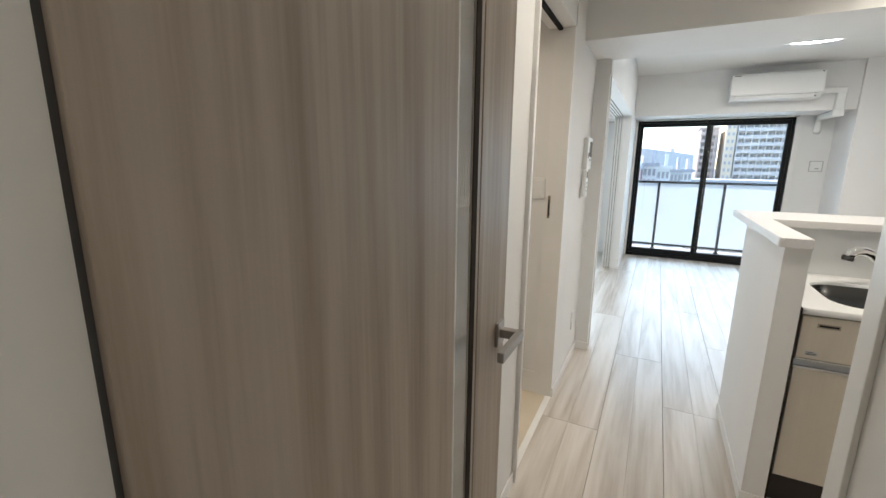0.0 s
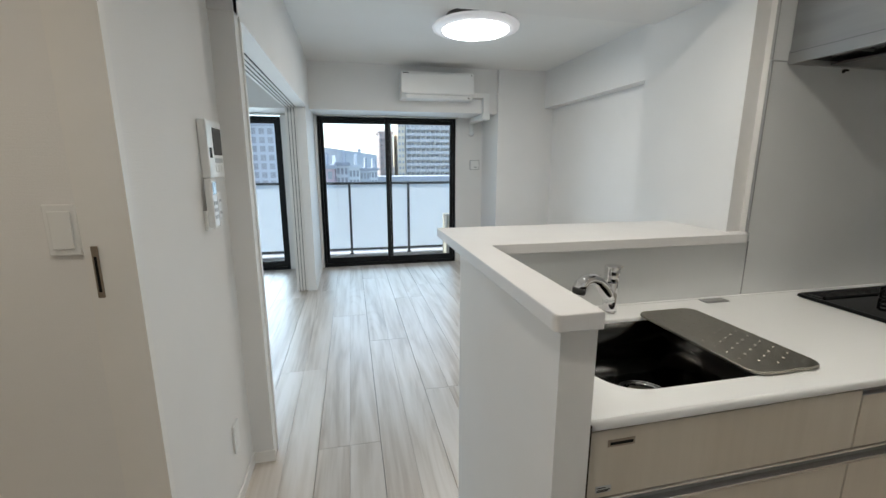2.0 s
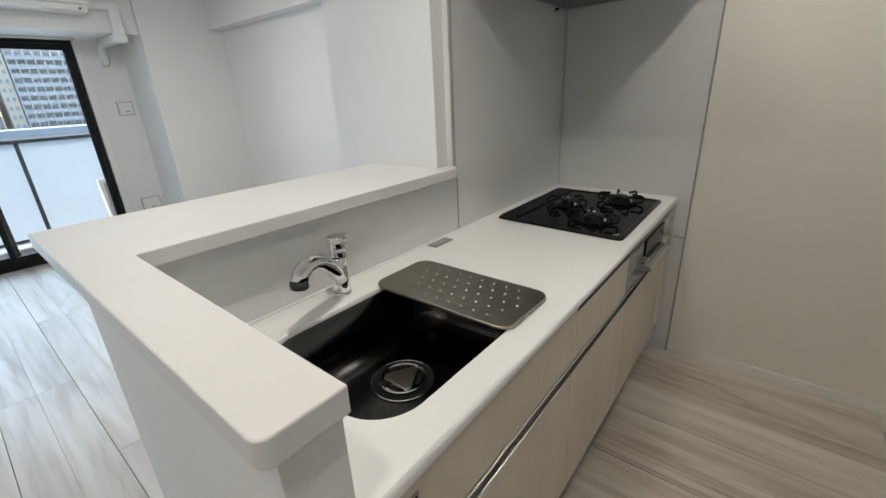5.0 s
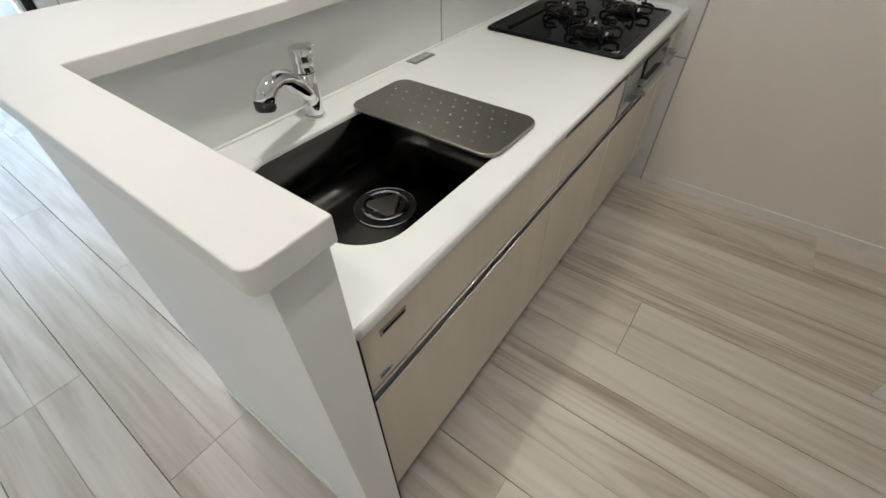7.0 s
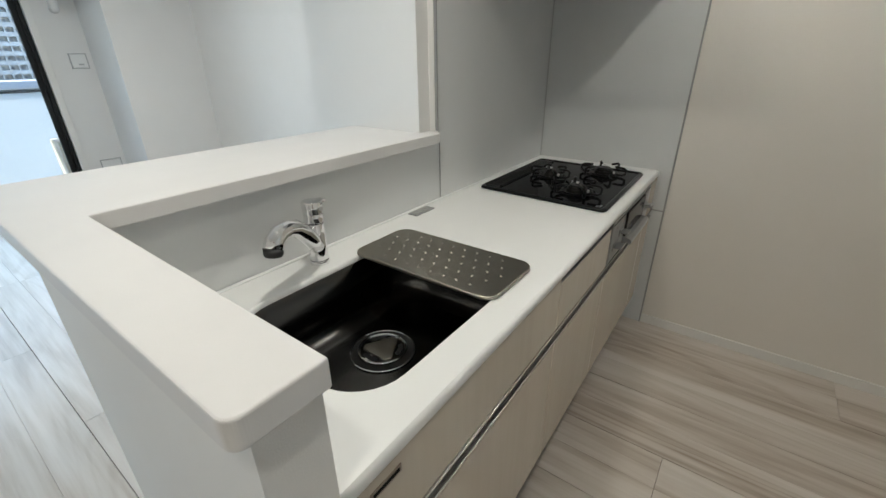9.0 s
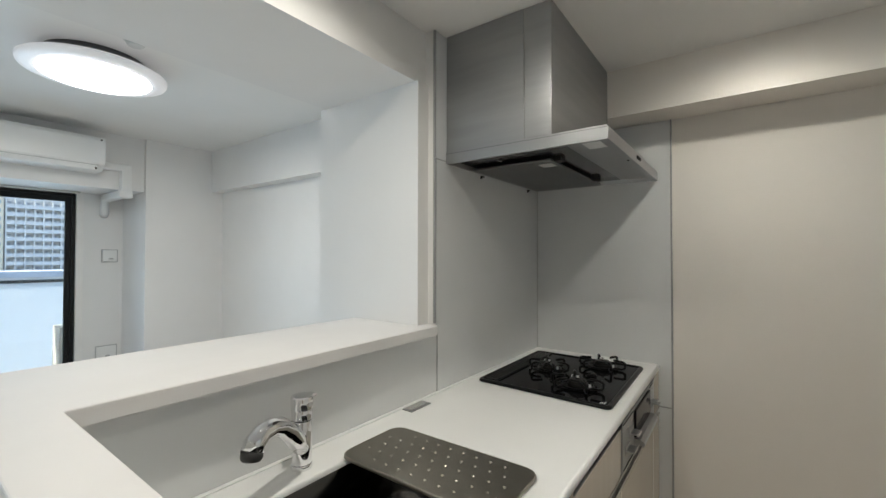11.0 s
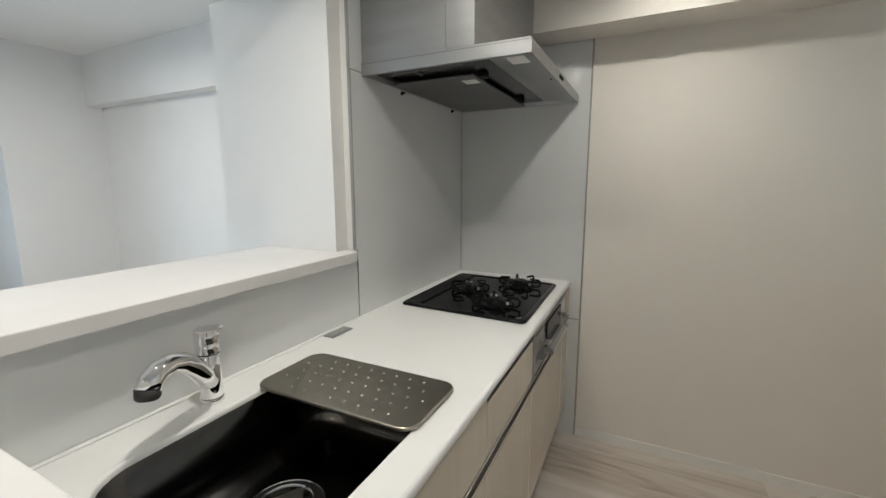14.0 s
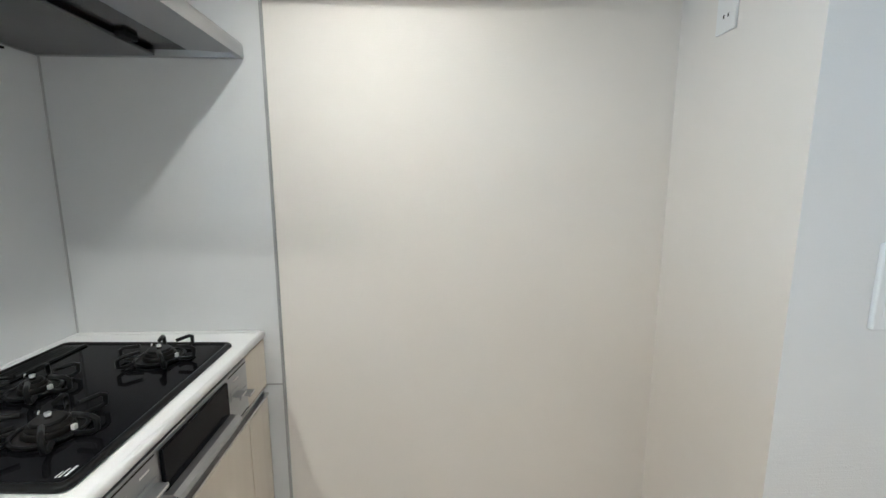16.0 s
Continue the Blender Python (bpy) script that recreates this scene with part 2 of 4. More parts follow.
def box(x0, x1, y0, y1, z0, z1, bevel=0.0, seg=2):
    bm = bmesh.new()
    bmesh.ops.create_cube(bm, size=1.0)
    bmesh.ops.scale(bm, vec=(x1 - x0, y1 - y0, z1 - z0), verts=bm.verts)
    bmesh.ops.translate(bm, vec=((x0 + x1) / 2, (y0 + y1) / 2, (z0 + z1) / 2), verts=bm.verts)
    if bevel:
        bmesh.ops.bevel(bm, geom=bm.edges[:], offset=bevel, segments=seg, profile=0.5, affect="EDGES", clamp_overlap=True)
    return bm


def merge(*bms):
    out = bmesh.new()
    for b in bms:
        me = bpy.data.meshes.new("tmp")
        b.to_mesh(me)
        b.free()
        out.from_mesh(me)
        bpy.data.meshes.remove(me)
    return out


def smooth(bm):
    for f in bm.faces:
        f.smooth = True
    return bm


def cyl(x, y, z, r0, r1, h, axis="z", seg=24, bevel=0.0):
    bm = bmesh.new()
    bmesh.ops.create_cone(bm, cap_ends=True, segments=seg, radius1=r0, radius2=r1, depth=h)
    if bevel:
        es = [e for e in bm.edges if len(e.link_faces) == 2 and max(len(f.verts) for f in e.link_faces) > 4]
        bmesh.ops.bevel(bm, geom=es, offset=bevel, segments=2, profile=0.5, affect="EDGES")
    for f in bm.faces:
        f.smooth = len(f.verts) == 4
    turn = {"z": Matrix(), "x": Matrix.Rotation(radians(90), 4, "Y"), "y": Matrix.Rotation(radians(-90), 4, "X")}[axis]
    bmesh.ops.transform(bm, matrix=Matrix.Translation((x, y, z)) @ turn, verts=bm.verts)
    return bm


def prism(points, z0, z1, bevel=0.0, seg=2):
    """An upright prism on a footprint polygon."""
    bm = bmesh.new()
    vs = [bm.verts.new((x, y, z0)) for x, y in points]
    f = bm.faces.new(vs)
    r = bmesh.ops.extrude_face_region(bm, geom=[f])
    bmesh.ops.translate(bm, vec=(0, 0, z1 - z0), verts=[v for v in r["geom"] if isinstance(v, bmesh.types.BMVert)])
    bmesh.ops.recalc_face_normals(bm, faces=bm.faces)
    if bevel:
        es = [e for e in bm.edges]
        bmesh.ops.bevel(bm, geom=es, offset=bevel, segments=seg, profile=0.5, affect="EDGES", clamp_overlap=True)
    return bm


def rounded(x0, x1, y0, y1, r, n=6):
    """Points of a rounded rectangle."""
    pts = []
    for cx, cy, a in ((x1 - r, y1 - r, 0), (x0 + r, y1 - r, 90), (x0 + r, y0 + r, 180), (x1 - r, y0 + r, 270)):
        for i in range(n + 1):
            t = radians(a + 90 * i / n)
            pts.append((cx + r * math.cos(t), cy + r * math.sin(t)))
    return pts


def tube(points, radii, seg=14):
    """A round tube along a polyline, with a radius at each point."""
    bm = bmesh.new()
    rings = []
    pts = [Vector(p) for p in points]
    side = None
    for i, p in enumerate(pts):
        d = (pts[min(i + 1, len(pts) - 1)] - pts[max(i - 1, 0)]).normalized()
        if side is None:
            side = d.orthogonal().normalized()
        side = (side - d * side.dot(d)).normalized()
        up = d.cross(side)
        r = radii[i] if not isinstance(radii, (int, float)) else radii
        rings.append([bm.verts.new(p + (side * math.cos(a) + up * math.sin(a)) * r) for a in (2 * math.pi * k / seg for k in range(seg))])
    for a, b in zip(rings, rings[1:]):
        for k in range(seg):
            bm.faces.new((a[k], a[(k + 1) % seg], b[(k + 1) % seg], b[k])).smooth = True
    bm.faces.new(rings[0][::-1])
    bm.faces.new(rings[-1])
    return bm


def structure(name, bm, material, label, category):
    return tagged(finish(name, bm, material), label, category, "", "structure")


# ---- the rooms ----
CK, CL = 2.24, 2.50          # ceilings: kitchen and hall, living room
LW = "white vinyl wallpaper wall with a fine thread relief"
slab = structure("floor", box(-2.75, 2.72, -1.7, 6.99, -0.20, -0.012), GROOVE, "pale greyish ash-look plank floor of the flat", "floor")
structure("wall_hall_west", box(-0.57, -0.437, -1.6, 1.505, -0.012, CK), WALL, LW + " beside the open door", "wall")
structure("wall_over_washroom", box(-0.57, -0.437, 1.505, 2.26, 2.03, CK), WALL, "white wall piece above the washroom opening", "wall")
structure("wall_intercom", box(-0.57, -0.437, 2.285, 3.04, -0.012, CK), WALL, LW + " that carries the intercom", "wall")
structure("pocket_jamb", box(-0.54, -0.437, 2.26, 2.285, -0.012, 2.03), TRIM, "cream edge of the pocket door in its wall", "door jamb")
structure("washroom_wall", box(-2.0, -0.54, 2.275, 2.36, -0.012, CK), WALL, "cream lit washroom wall with a switch", "wall")
structure("washroom_wall_back", box(-2.1, -2.0, 0.6, 2.36, -0.012, CK), WALL, "plain washroom wall", "wall")
structure("washroom_wall_south", box(-2.0, -0.57, 0.6, 0.7, -0.012, CK), WALL, "plain washroom wall", "wall")
structure("washroom_floor", box(-2.0, -0.47, 0.7, 2.275, -0.011, -0.002), VINYL, "yellowish vinyl washroom floor", "floor")
structure("door_sill", box(-0.47, -0.437, 1.53, 2.26, -0.011, 0.003, 0.002), TRIM, "pale sill strip of the washroom opening", "sill")
structure("opening_trim", box(-0.58, -0.418, 1.503, 1.524, -0.012, 2.03, 0.004), TRIM, "white casing at the washroom opening", "trim")
structure("opening_rail", box(-0.52, -0.50, 1.53, 2.26, 2.018, 2.03), DARK, "dark slot of a sliding door rail", "rail")
structure("partition_jamb", box(-0.57, -0.345, 3.04, 3.10, -0.012, 2.035), WALL, "white wall end where the sliding partition begins", "wall")
structure("jamb_trim", box(-0.58, -0.338, 3.10, 3.125, -0.012, 1.945, 0.003), TRIM, "white trim strip of the partition opening", "trim")
structure("partition_header", box(-0.57, -0.345, 3.03, 5.81, 1.945, CL), WALL, "white wall above the sliding partition opening", "wall")
structure("partition_stub", box(-0.44, -0.358, 5.81, 6.87, -0.012, CL), WALL, "white wall end beside the stacked sliding panels", "wall")
structure("wall_bedroom_south", box(-2.7, -0.57, 2.95, 3.05, -0.012, CL), WALL, "plain bedroom wall", "wall")
structure("wall_bedroom_west", box(-2.8, -2.7, 2.95, 6.99, -0.012, CL), WALL, "plain bedroom wall", "wall")
structure("wall_bedroom_beam", box(-2.7, -0.57, 6.30, 6.87, 1.985, CL), WALL, "white beam over the bedroom window", "beam")
structure("ceiling_kitchen", box(-2.1, 2.72, -1.7, 2.555, CK, CK + 0.12), CEIL, "white papered ceiling of hall and kitchen", "ceiling")
structure("ceiling_living", box(-2.8, 2.80, 2.9, 6.99, CL, CL + 0.12), CEIL, "white papered living room ceiling", "ceiling")
structure("beam_kitchen", box(-0.437, 1.70, 2.550, 3.075, 2.030, CL), WALL, "white papered ceiling beam between kitchen and living room", "beam")
structure("wall_cross_stub", box(1.5195, 1.70, 2.535, 3.11, 1.0, 2.030), WALL, "white papered wall end beside the serving opening", "wall")
structure("wall_stub_low", box(1.571, 1.70, 2.535, 3.11, -0.012, 1.0), WALL, "white papered wall end below the ledge", "wall")
structure("wall_behind_cooker", box(1.583, 2.70, 2.512, 2.6, -0.012, CK), WALL, "wall behind the cooker", "wall")
structure("wall_cross", box(1.70, 2.72, 2.601, 3.112, -0.012, CL), WALL, "white wall between kitchen and living room", "wall")
structure("wall_kitchen_east", box(2.56, 2.70, 0.4, 2.512, -0.012, CK), CREAMWALL, "cream vinyl wallpaper wall at the end of the kitchen", "wall")
structure("beam_kitchen_east", box(2.36, 2.56, 0.49, 2.512, 2.020, CK), CREAMWALL, "cream papered boxed beam along the kitchen wall", "beam")
structure("wall_niche", box(1.72, 2.56, 0.39, 0.49, -0.012, CK), CREAMWALL, "cream wall of the fridge niche", "wall")
structure("wall_niche_return", prism([(1.72, 0.790), (1.72, 0.49), (1.88, 0.49)], -0.012, CK), WALL, "white wall end with a double socket", "wall")
structure("wall_kitchen_south", box(0.51, 1.72, 0.39, 0.49, -0.012, CK), WALL, "white kitchen wall", "wall")
structure("wall_hall_east", box(0.41, 0.51, -1.6, 1.07, -0.012, CK), WALL, "white hall wall that ends at the kitchen", "wall")
structure("wall_hall_south", box(-0.57, 0.51, -1.7, -1.6, -0.012, CK), WALL, "plain hall end wall", "wall")
structure("wall_living_east", box(2.61, 2.75, 3.018, 6.99, -0.012, CL), WALL, "white living room wall", "wall")
structure("soffit_east", box(2.49, 2.61, 3.018, 6.25, 2.06, CL), WALL, "white boxed beam along the living room wall", "beam")
structure("pillar_living", box(1.875, 2.61, 6.25, 6.87, -0.012, CL), WALL, "white papered corner pillar of the living room", "pillar")
structure("beam_window", box(-0.358, 1.875, 6.30, 6.87, 1.985, CL), WALL, "white papered beam over the balcony window", "beam")
for i, (a, b) in enumerate(((-2.8, -2.52), (-0.76, -0.33), (1.50, 2.75))):
    structure("wall_window_%d" % (i + 1), box(a, b, 6.87, 6.99, -0.012, CL), WALL, "white wall beside the balcony window", "wall")
structure("wall_window_head", box(-2.52, 1.50, 6.87, 6.99, 1.98, CL), WALL, "wall above the balcony windows", "wall")

# half walls of the kitchen
structure("half_wall_side", box(0.433, 0.510, 1.838, 2.57, -0.012, 1.075), WALL, "white papered half wall at the side of the sink", "half wall")
structure("half_wall_back", box(0.510, 1.57, 2.512, 2.57, -0.012, 1.075), WALL, "white papered half wall behind the sink", "half wall")
pts = [(0.41, 1.830), (0.4115, 1.824), (0.4145, 1.8195), (0.419, 1.8165), (0.425, 1.815), (0.508, 1.815), (0.512, 2.462), (1.545, 2.466), (1.562, 2.474), (1.572, 2.490), (1.576, 2.510), (1.576, 2.534), (1.518, 2.534), (1.518, 2.872), (0.41, 2.872)]


def baseboard(name, x0, x1, y0, y1, h=0.05):
    structure(name, box(x0, x1, y0, y1, -0.002, h, 0.003), TRIM, "low white baseboard along the wall", "baseboard")


baseboard("baseboard", 2.550, 2.56, 0.50, 1.826)
baseboard("baseboard", 1.88, 2.550, 0.49, 0.50)
baseboard("baseboard", -0.437, -0.428, 0.2, 1.50, 0.055)
baseboard("baseboard", -0.437, -0.428, 2.262, 3.04, 0.055)
baseboard("baseboard", -0.437, -0.336, 3.030, 3.04, 0.055)
baseboard("baseboard", 0.427, 0.433, 1.836, 2.57, 0.055)
baseboard("baseboard", 0.433, 1.57, 2.57, 2.578, 0.055)
baseboard("baseboard", 0.427, 0.512, 1.829, 1.836, 0.055)
baseboard("baseboard", -0.358, -0.349, 5.81, 6.86, 0.055)
baseboard("baseboard", 0.401, 0.41, 0.0, 1.07, 0.055)
baseboard("washroom_baseboard", -2.0, -0.54, 2.266, 2.275, 0.135)
baseboard("baseboard", 1.51, 1.875, 6.861, 6.87, 0.055)
structure("half_wall_cap", prism(pts, 1.075, 1.11, 0.003), CAP, "white laminate ledge that caps the half wall", "ledge")

# ---- kitchen panels ----
for nm, bm, lb in (
    ("panel_sink", box(0.519, 1.596, 2.503, 2.511, 0.852, 1.073, 0.001), "glossy pale grey splash panel behind the sink"),
    ("panel_cooker", merge(box(1.600, 2.545, 2.503, 2.511, 0.852, 1.741), box(1.590, 1.600, 2.503, 2.511, 1.111, 1.741)), "glossy pale grey splash panel behind the cooker"),
    ("panel_cooker_top", box(1.585, 2.545, 2.503, 2.511, 1.746, CK - 0.002, 0.001), "glossy pale grey panel beside the hood"),
    ("panel_side", box(2.546, 2.559, 1.832, 2.502, 0.654, 2.018, 0.001), "glossy pale grey side panel beside the cooker"),
    ("panel_side_low", box(2.546, 2.559, 1.832, 2.502, 0.0, 0.648, 0.001), "glossy pale grey low side panel beside the cabinets"),
):
    structure(nm, bm, PANEL, lb, "wall panel")
for nm, bm in (
    ("panel_edging", box(2.543, 2.5605, 1.826, 1.832, 0.0, 2.019, 0.001)),
    ("panel_edging", box(1.583, 1.589, 2.500, 2.511, 1.112, 1.744, 0.001)),
    ("panel_edging", box(1.581, 1.586, 2.500, 2.511, 1.747, CK - 0.002, 0.001)),
    ("panel_joint", box(1.5965, 1.5995, 2.5015, 2.511, 0.852, 1.073)),
    ("panel_joint", box(1.585, 2.545, 2.504, 2.511, 1.7415, 1.7455)),
    ("panel_joint", box(2.548, 2.559, 1.832, 2.502, 0.6485, 0.6535)),
):
    structure(nm, bm, EDGING, "thin grey edging strip of the kitchen panels", "edging")

structure("panel_corner", box(2.541, 2.546, 2.498, 2.503, 0.852, 1.741, 0.001), PLASTICGREY, "grey corner bead of the kitchen panels", "edging")

# ---- worktop with its sink ----
SX0, SX1, SY0, SY1 = 0.645, 1.235, 1.952, 2.372


def loop_ring(bm, pts_, z):
    return [bm.verts.new((x, y, z)) for x, y in pts_]


def bridge(bm, a, b, flat=False):
    for i in range(len(a)):
        j = (i + 1) % len(a)
        bm.faces.new((a[i], a[j], b[j], b[i])).smooth = not flat


def sink_outline(grow):
    return rounded(SX0 - grow, SX1 + grow, SY0 - grow, SY1 + grow, 0.105 + grow, 8)


worktop = thing("worktop", 1.53, 2.19, 0.81, "white acrylic kitchen worktop with rounded front edge", "worktop")
bm = bmesh.new()
WX0, WX1, WY0, WY1 = 0.520, 2.543, 1.859, 2.502
outer = []
for inset, z in ((0.010, 0.850), (0.004, 0.8485), (0.001, 0.845), (0.0, 0.840), (0.0, 0.832), (0.004, 0.827)):
    outer.append(loop_ring(bm, [(WX0, WY0 + inset), (WX1, WY0 + 0.022 + inset), (WX1, WY1), (WX0, WY1)], z))
for a, b in zip(outer, outer[1:]):
    bridge(bm, a, b)
hole_top = loop_ring(bm, sink_outline(0.004), 0.850)
hole_mid = loop_ring(bm, sink_outline(0.0), 0.846)
hole_low = loop_ring(bm, sink_outline(0.0), 0.836)
bridge(bm, hole_top, hole_mid)
bridge(bm, hole_mid, hole_low)
edges = []
for lp in (outer[0], hole_top):
    for i in range(len(lp)):
        e = bm.edges.get((lp[i], lp[(i + 1) % len(lp)])) or bm.edges.new((lp[i], lp[(i + 1) % len(lp)]))
        edges.append(e)
bmesh.ops.triangle_fill(bm, use_beauty=True, use_dissolve=False, edges=edges)
part("top", bm, COUNTER, worktop)
part("back_lip", box(0.522, 2.520, 2.488, 2.502, 0.8505, 0.8535, 0.001), COUNTER, worktop)
part("side_lip", box(2.5205, 2.543, 1.90, 2.502, 0.8505, 0.8535, 0.001), COUNTER, worktop)

sink = thing("sink", 0.94, 2.16, 0.66, "dark brushed steel sink bowl set into the worktop", "sink")
bm = bmesh.new()
prev = None
for inset, z in ((-0.006, 0.838), (0.0, 0.836), (0.006, 0.72), (0.016, 0.69), (0.034, 0.672), (0.06, 0.663), (0.10, 0.660)):
    r = max(0.105 - inset * 0.4, 0.06)
    ring = loop_ring(bm, rounded(SX0 + inset, SX1 - inset, SY0 + inset, SY1 - inset, r, 8), z)
    if prev:
        bridge(bm, prev, ring)
    prev = ring
bm.faces.new(prev)
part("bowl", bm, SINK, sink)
DX, DY = 0.938, 2.203


def ring_at(r, z, w):
    return tube([(DX + r * math.cos(radians(t)), DY + r * math.sin(radians(t)), z) for t in range(0, 361, 9)], w, 8)


part("drain_ring", ring_at(0.084, 0.6625, 0.0026), CHROME, sink, "polished drain ring")
part("drain_well", cyl(DX, DY, 0.6615, 0.082, 0.082, 0.002, seg=40), DARK, sink, "dark drain opening")
cover = part("drain_cover", merge(cyl(DX, DY, 0.6655, 0.058, 0.060, 0.006, seg=40), ring_at(0.061, 0.668, 0.0034)), CHROME, sink, "bright drain cover")
tri = []
for a in (240, 0, 120):
    for da, r in ((-34, 0.036), (-10, 0.050), (10, 0.050), (34, 0.036)):
        tri.append((DX + r * math.cos(radians(a + da)), DY + r * math.sin(radians(a + da))))
part("drain_plug", prism(tri, 0.6687, 0.6715, 0.001), BOARD, cover, "dull triangular grip")
for a in (60, 180, 300):
    pts_ = [(DX + r * math.cos(radians(a + d)), DY + r * math.sin(radians(a + d))) for r, ds in ((0.053, (-28, -14, 0, 14, 28)), (0.040, (28, 0, -28))) for d in ds]
    part("strainer_slot", prism(pts_, 0.6686, 0.6692), DARK, cover, "dark strainer slot")

board = thing("drainboard", 1.144, 2.167, 0.8505, "grey steel drain plate with small holes over the sink", "drain plate")
bm = bmesh.new()
plate_rings = []
for inset, z in ((0.004, 0.851), (0.0, 0.853), (0.0, 0.858), (0.001, 0.860), (0.004, 0.861)):
    plate_rings.append(loop_ring(bm, rounded(1.030 + inset, 1.258 - inset, 1.938 + inset, 2.396 - inset, 0.040 - inset, 6), z))
for a, b in zip(plate_rings, plate_rings[1:]):
    bridge(bm, a, b)
spots = []
for r in range(10):
    for c in range(5):
        if r in (0, 9) and c in (0, 4):
            continue
        spots.append((1.064 + c * 0.040, 1.977 + r * 0.040 + (0.020 if c % 2 else 0)))
low_edges, top_edges = [], []
for x, y in spots:
    a = loop_ring(bm, [(x + 0.0027 * math.cos(k * math.pi / 4), y + 0.0027 * math.sin(k * math.pi / 4)) for k in range(8)], 0.851)
    b = loop_ring(bm, [(x + 0.0027 * math.cos(k * math.pi / 4), y + 0.0027 * math.sin(k * math.pi / 4)) for k in range(8)], 0.861)
    bridge(bm, a, b)
    for k in range(8):
        low_edges.append(bm.edges.get((a[k], a[(k + 1) % 8])))
        top_edges.append(bm.edges.get((b[k], b[(k + 1) % 8])))
for lp, es in ((plate_rings[0], low_edges), (plate_rings[-1], top_edges)):
    es += [bm.edges.get((lp[k], lp[(k + 1) % len(lp)])) for k in range(len(lp))]
    bmesh.ops.triangle_fill(bm, use_beauty=True, use_dissolve=False, edges=es)
plate = part("plate", bm, BOARD, board)
bm = bmesh.new()
prev = None
for r, z in ((0.0027, -0.0012), (0.0031, 0.0), (0.0035, 0.0002)):
    ring = loop_ring(bm, [(r * math.cos(k * math.pi / 6), r * math.sin(k * math.pi / 6)) for k in range(12)], z)
    if prev:
        bridge(bm, prev, ring)
    prev = ring
me = bpy.data.meshes.new("hole_rim")
bm.to_mesh(me)
bm.free()
me.materials.append(BOARD)
for x, y in spots:
    h = new("hole_rim", me)
    h.parent = board
    h.location = (x - 1.144, y - 2.167, 0.8611 - 0.8505)

plug = thing("worktop_socket", 1.43, 2.465, 0.850, "brushed steel flap plate set in the worktop", "socket plate")
part("plate", box(1.378, 1.482, 2.442, 2.484, 0.8502, 0.8535, 0.001), STEEL, plug)
part("flap", box(1.386, 1.474, 2.450, 2.476, 0.8537, 0.8545, 0.0003), ALU, plug)

# ---- tap ----
tap = thing("kitchen_tap", 0.948, 2.430, 0.85, "polished chrome single-lever kitchen tap with pull-out head", "tap")
part("body", merge(cyl(0.948, 2.430, 0.856, 0.0262, 0.0255, 0.012, bevel=0.002), cyl(0.948, 2.430, 0.915, 0.0245, 0.0235, 0.105, bevel=0.002)), CHROME, tap)
part("cartridge", cyl(0.948, 2.430, 0.983, 0.0255, 0.0255, 0.028, bevel=0.003), CHROME, tap)
lever = cyl(0.948, 2.430, 1.009, 0.0265, 0.0275, 0.034, bevel=0.004)
part("lever", merge(lever, box(0.950, 0.984, 2.418, 2.442, 1.017, 1.025, 0.003)), CHROME, tap)
part("ring", cyl(0.948, 2.430, 0.9682, 0.0240, 0.0240, 0.0020), DARK, tap, "thin dark joint ring")
part("button", cyl(0.9535, 2.4055, 1.008, 0.006, 0.006, 0.006, "y", 12), PLASTICGREY, tap)
sp = [(0.945, 2.427, 0.900), (0.918, 2.410, 0.932), (0.886, 2.393, 0.968), (0.856, 2.380, 0.992), (0.828, 2.370, 1.001), (0.801, 2.360, 0.999), (0.783, 2.354, 0.988), (0.777, 2.352, 0.975)]
part("spout", tube(sp, [0.021, 0.022, 0.022, 0.021, 0.0205, 0.021, 0.022, 0.0225], 18), CHROME, tap)
part("nozzle", tube([(0.777, 2.352, 0.978), (0.775, 2.351, 0.962), (0.774, 2.3505, 0.957)], [0.022, 0.0215, 0.018], 18), RUBBER, tap, "black rubber nozzle")

# ---- base cabinets ----
FY0, FY1 = 1.876, 1.894


def cabinet(name, x0, x1, label, drawers, body_top):
    c = thing(name, (x0 + x1) / 2, 2.2, 0.0, label, "cabinet", "kitchen base cabinets")
    part("body", merge(box(x0, x1, 1.898, 2.490, 0.155, body_top), box(x0, x0 + 0.015, 1.898, 2.490, body_top, 0.826), box(x1 - 0.015, x1, 1.898, 2.490, body_top, 0.826)), TRIM, c)
    part("toe_kick", box(x0, x1, 1.930, 1.945, 0.0, 0.154), TOE, c, "dark recessed toe kick")
    for z0, z1 in drawers:
        part("drawer_front", box(x0 + 0.0015, x1 - 0.0015, FY0, FY1, z0, z1, 0.002), CABINET, c)
    return c


def swing(ob):
    """The run of cabinets stands half a degree out of line with the walls."""
    a = radians(0.55)
    p = Vector((1.53, 2.2, 0.0))
    ob.location = p + Matrix.Rotation(a, 3, "Z") @ (Vector(ob.location) - p)
    ob.rotation_euler = (0, 0, a)


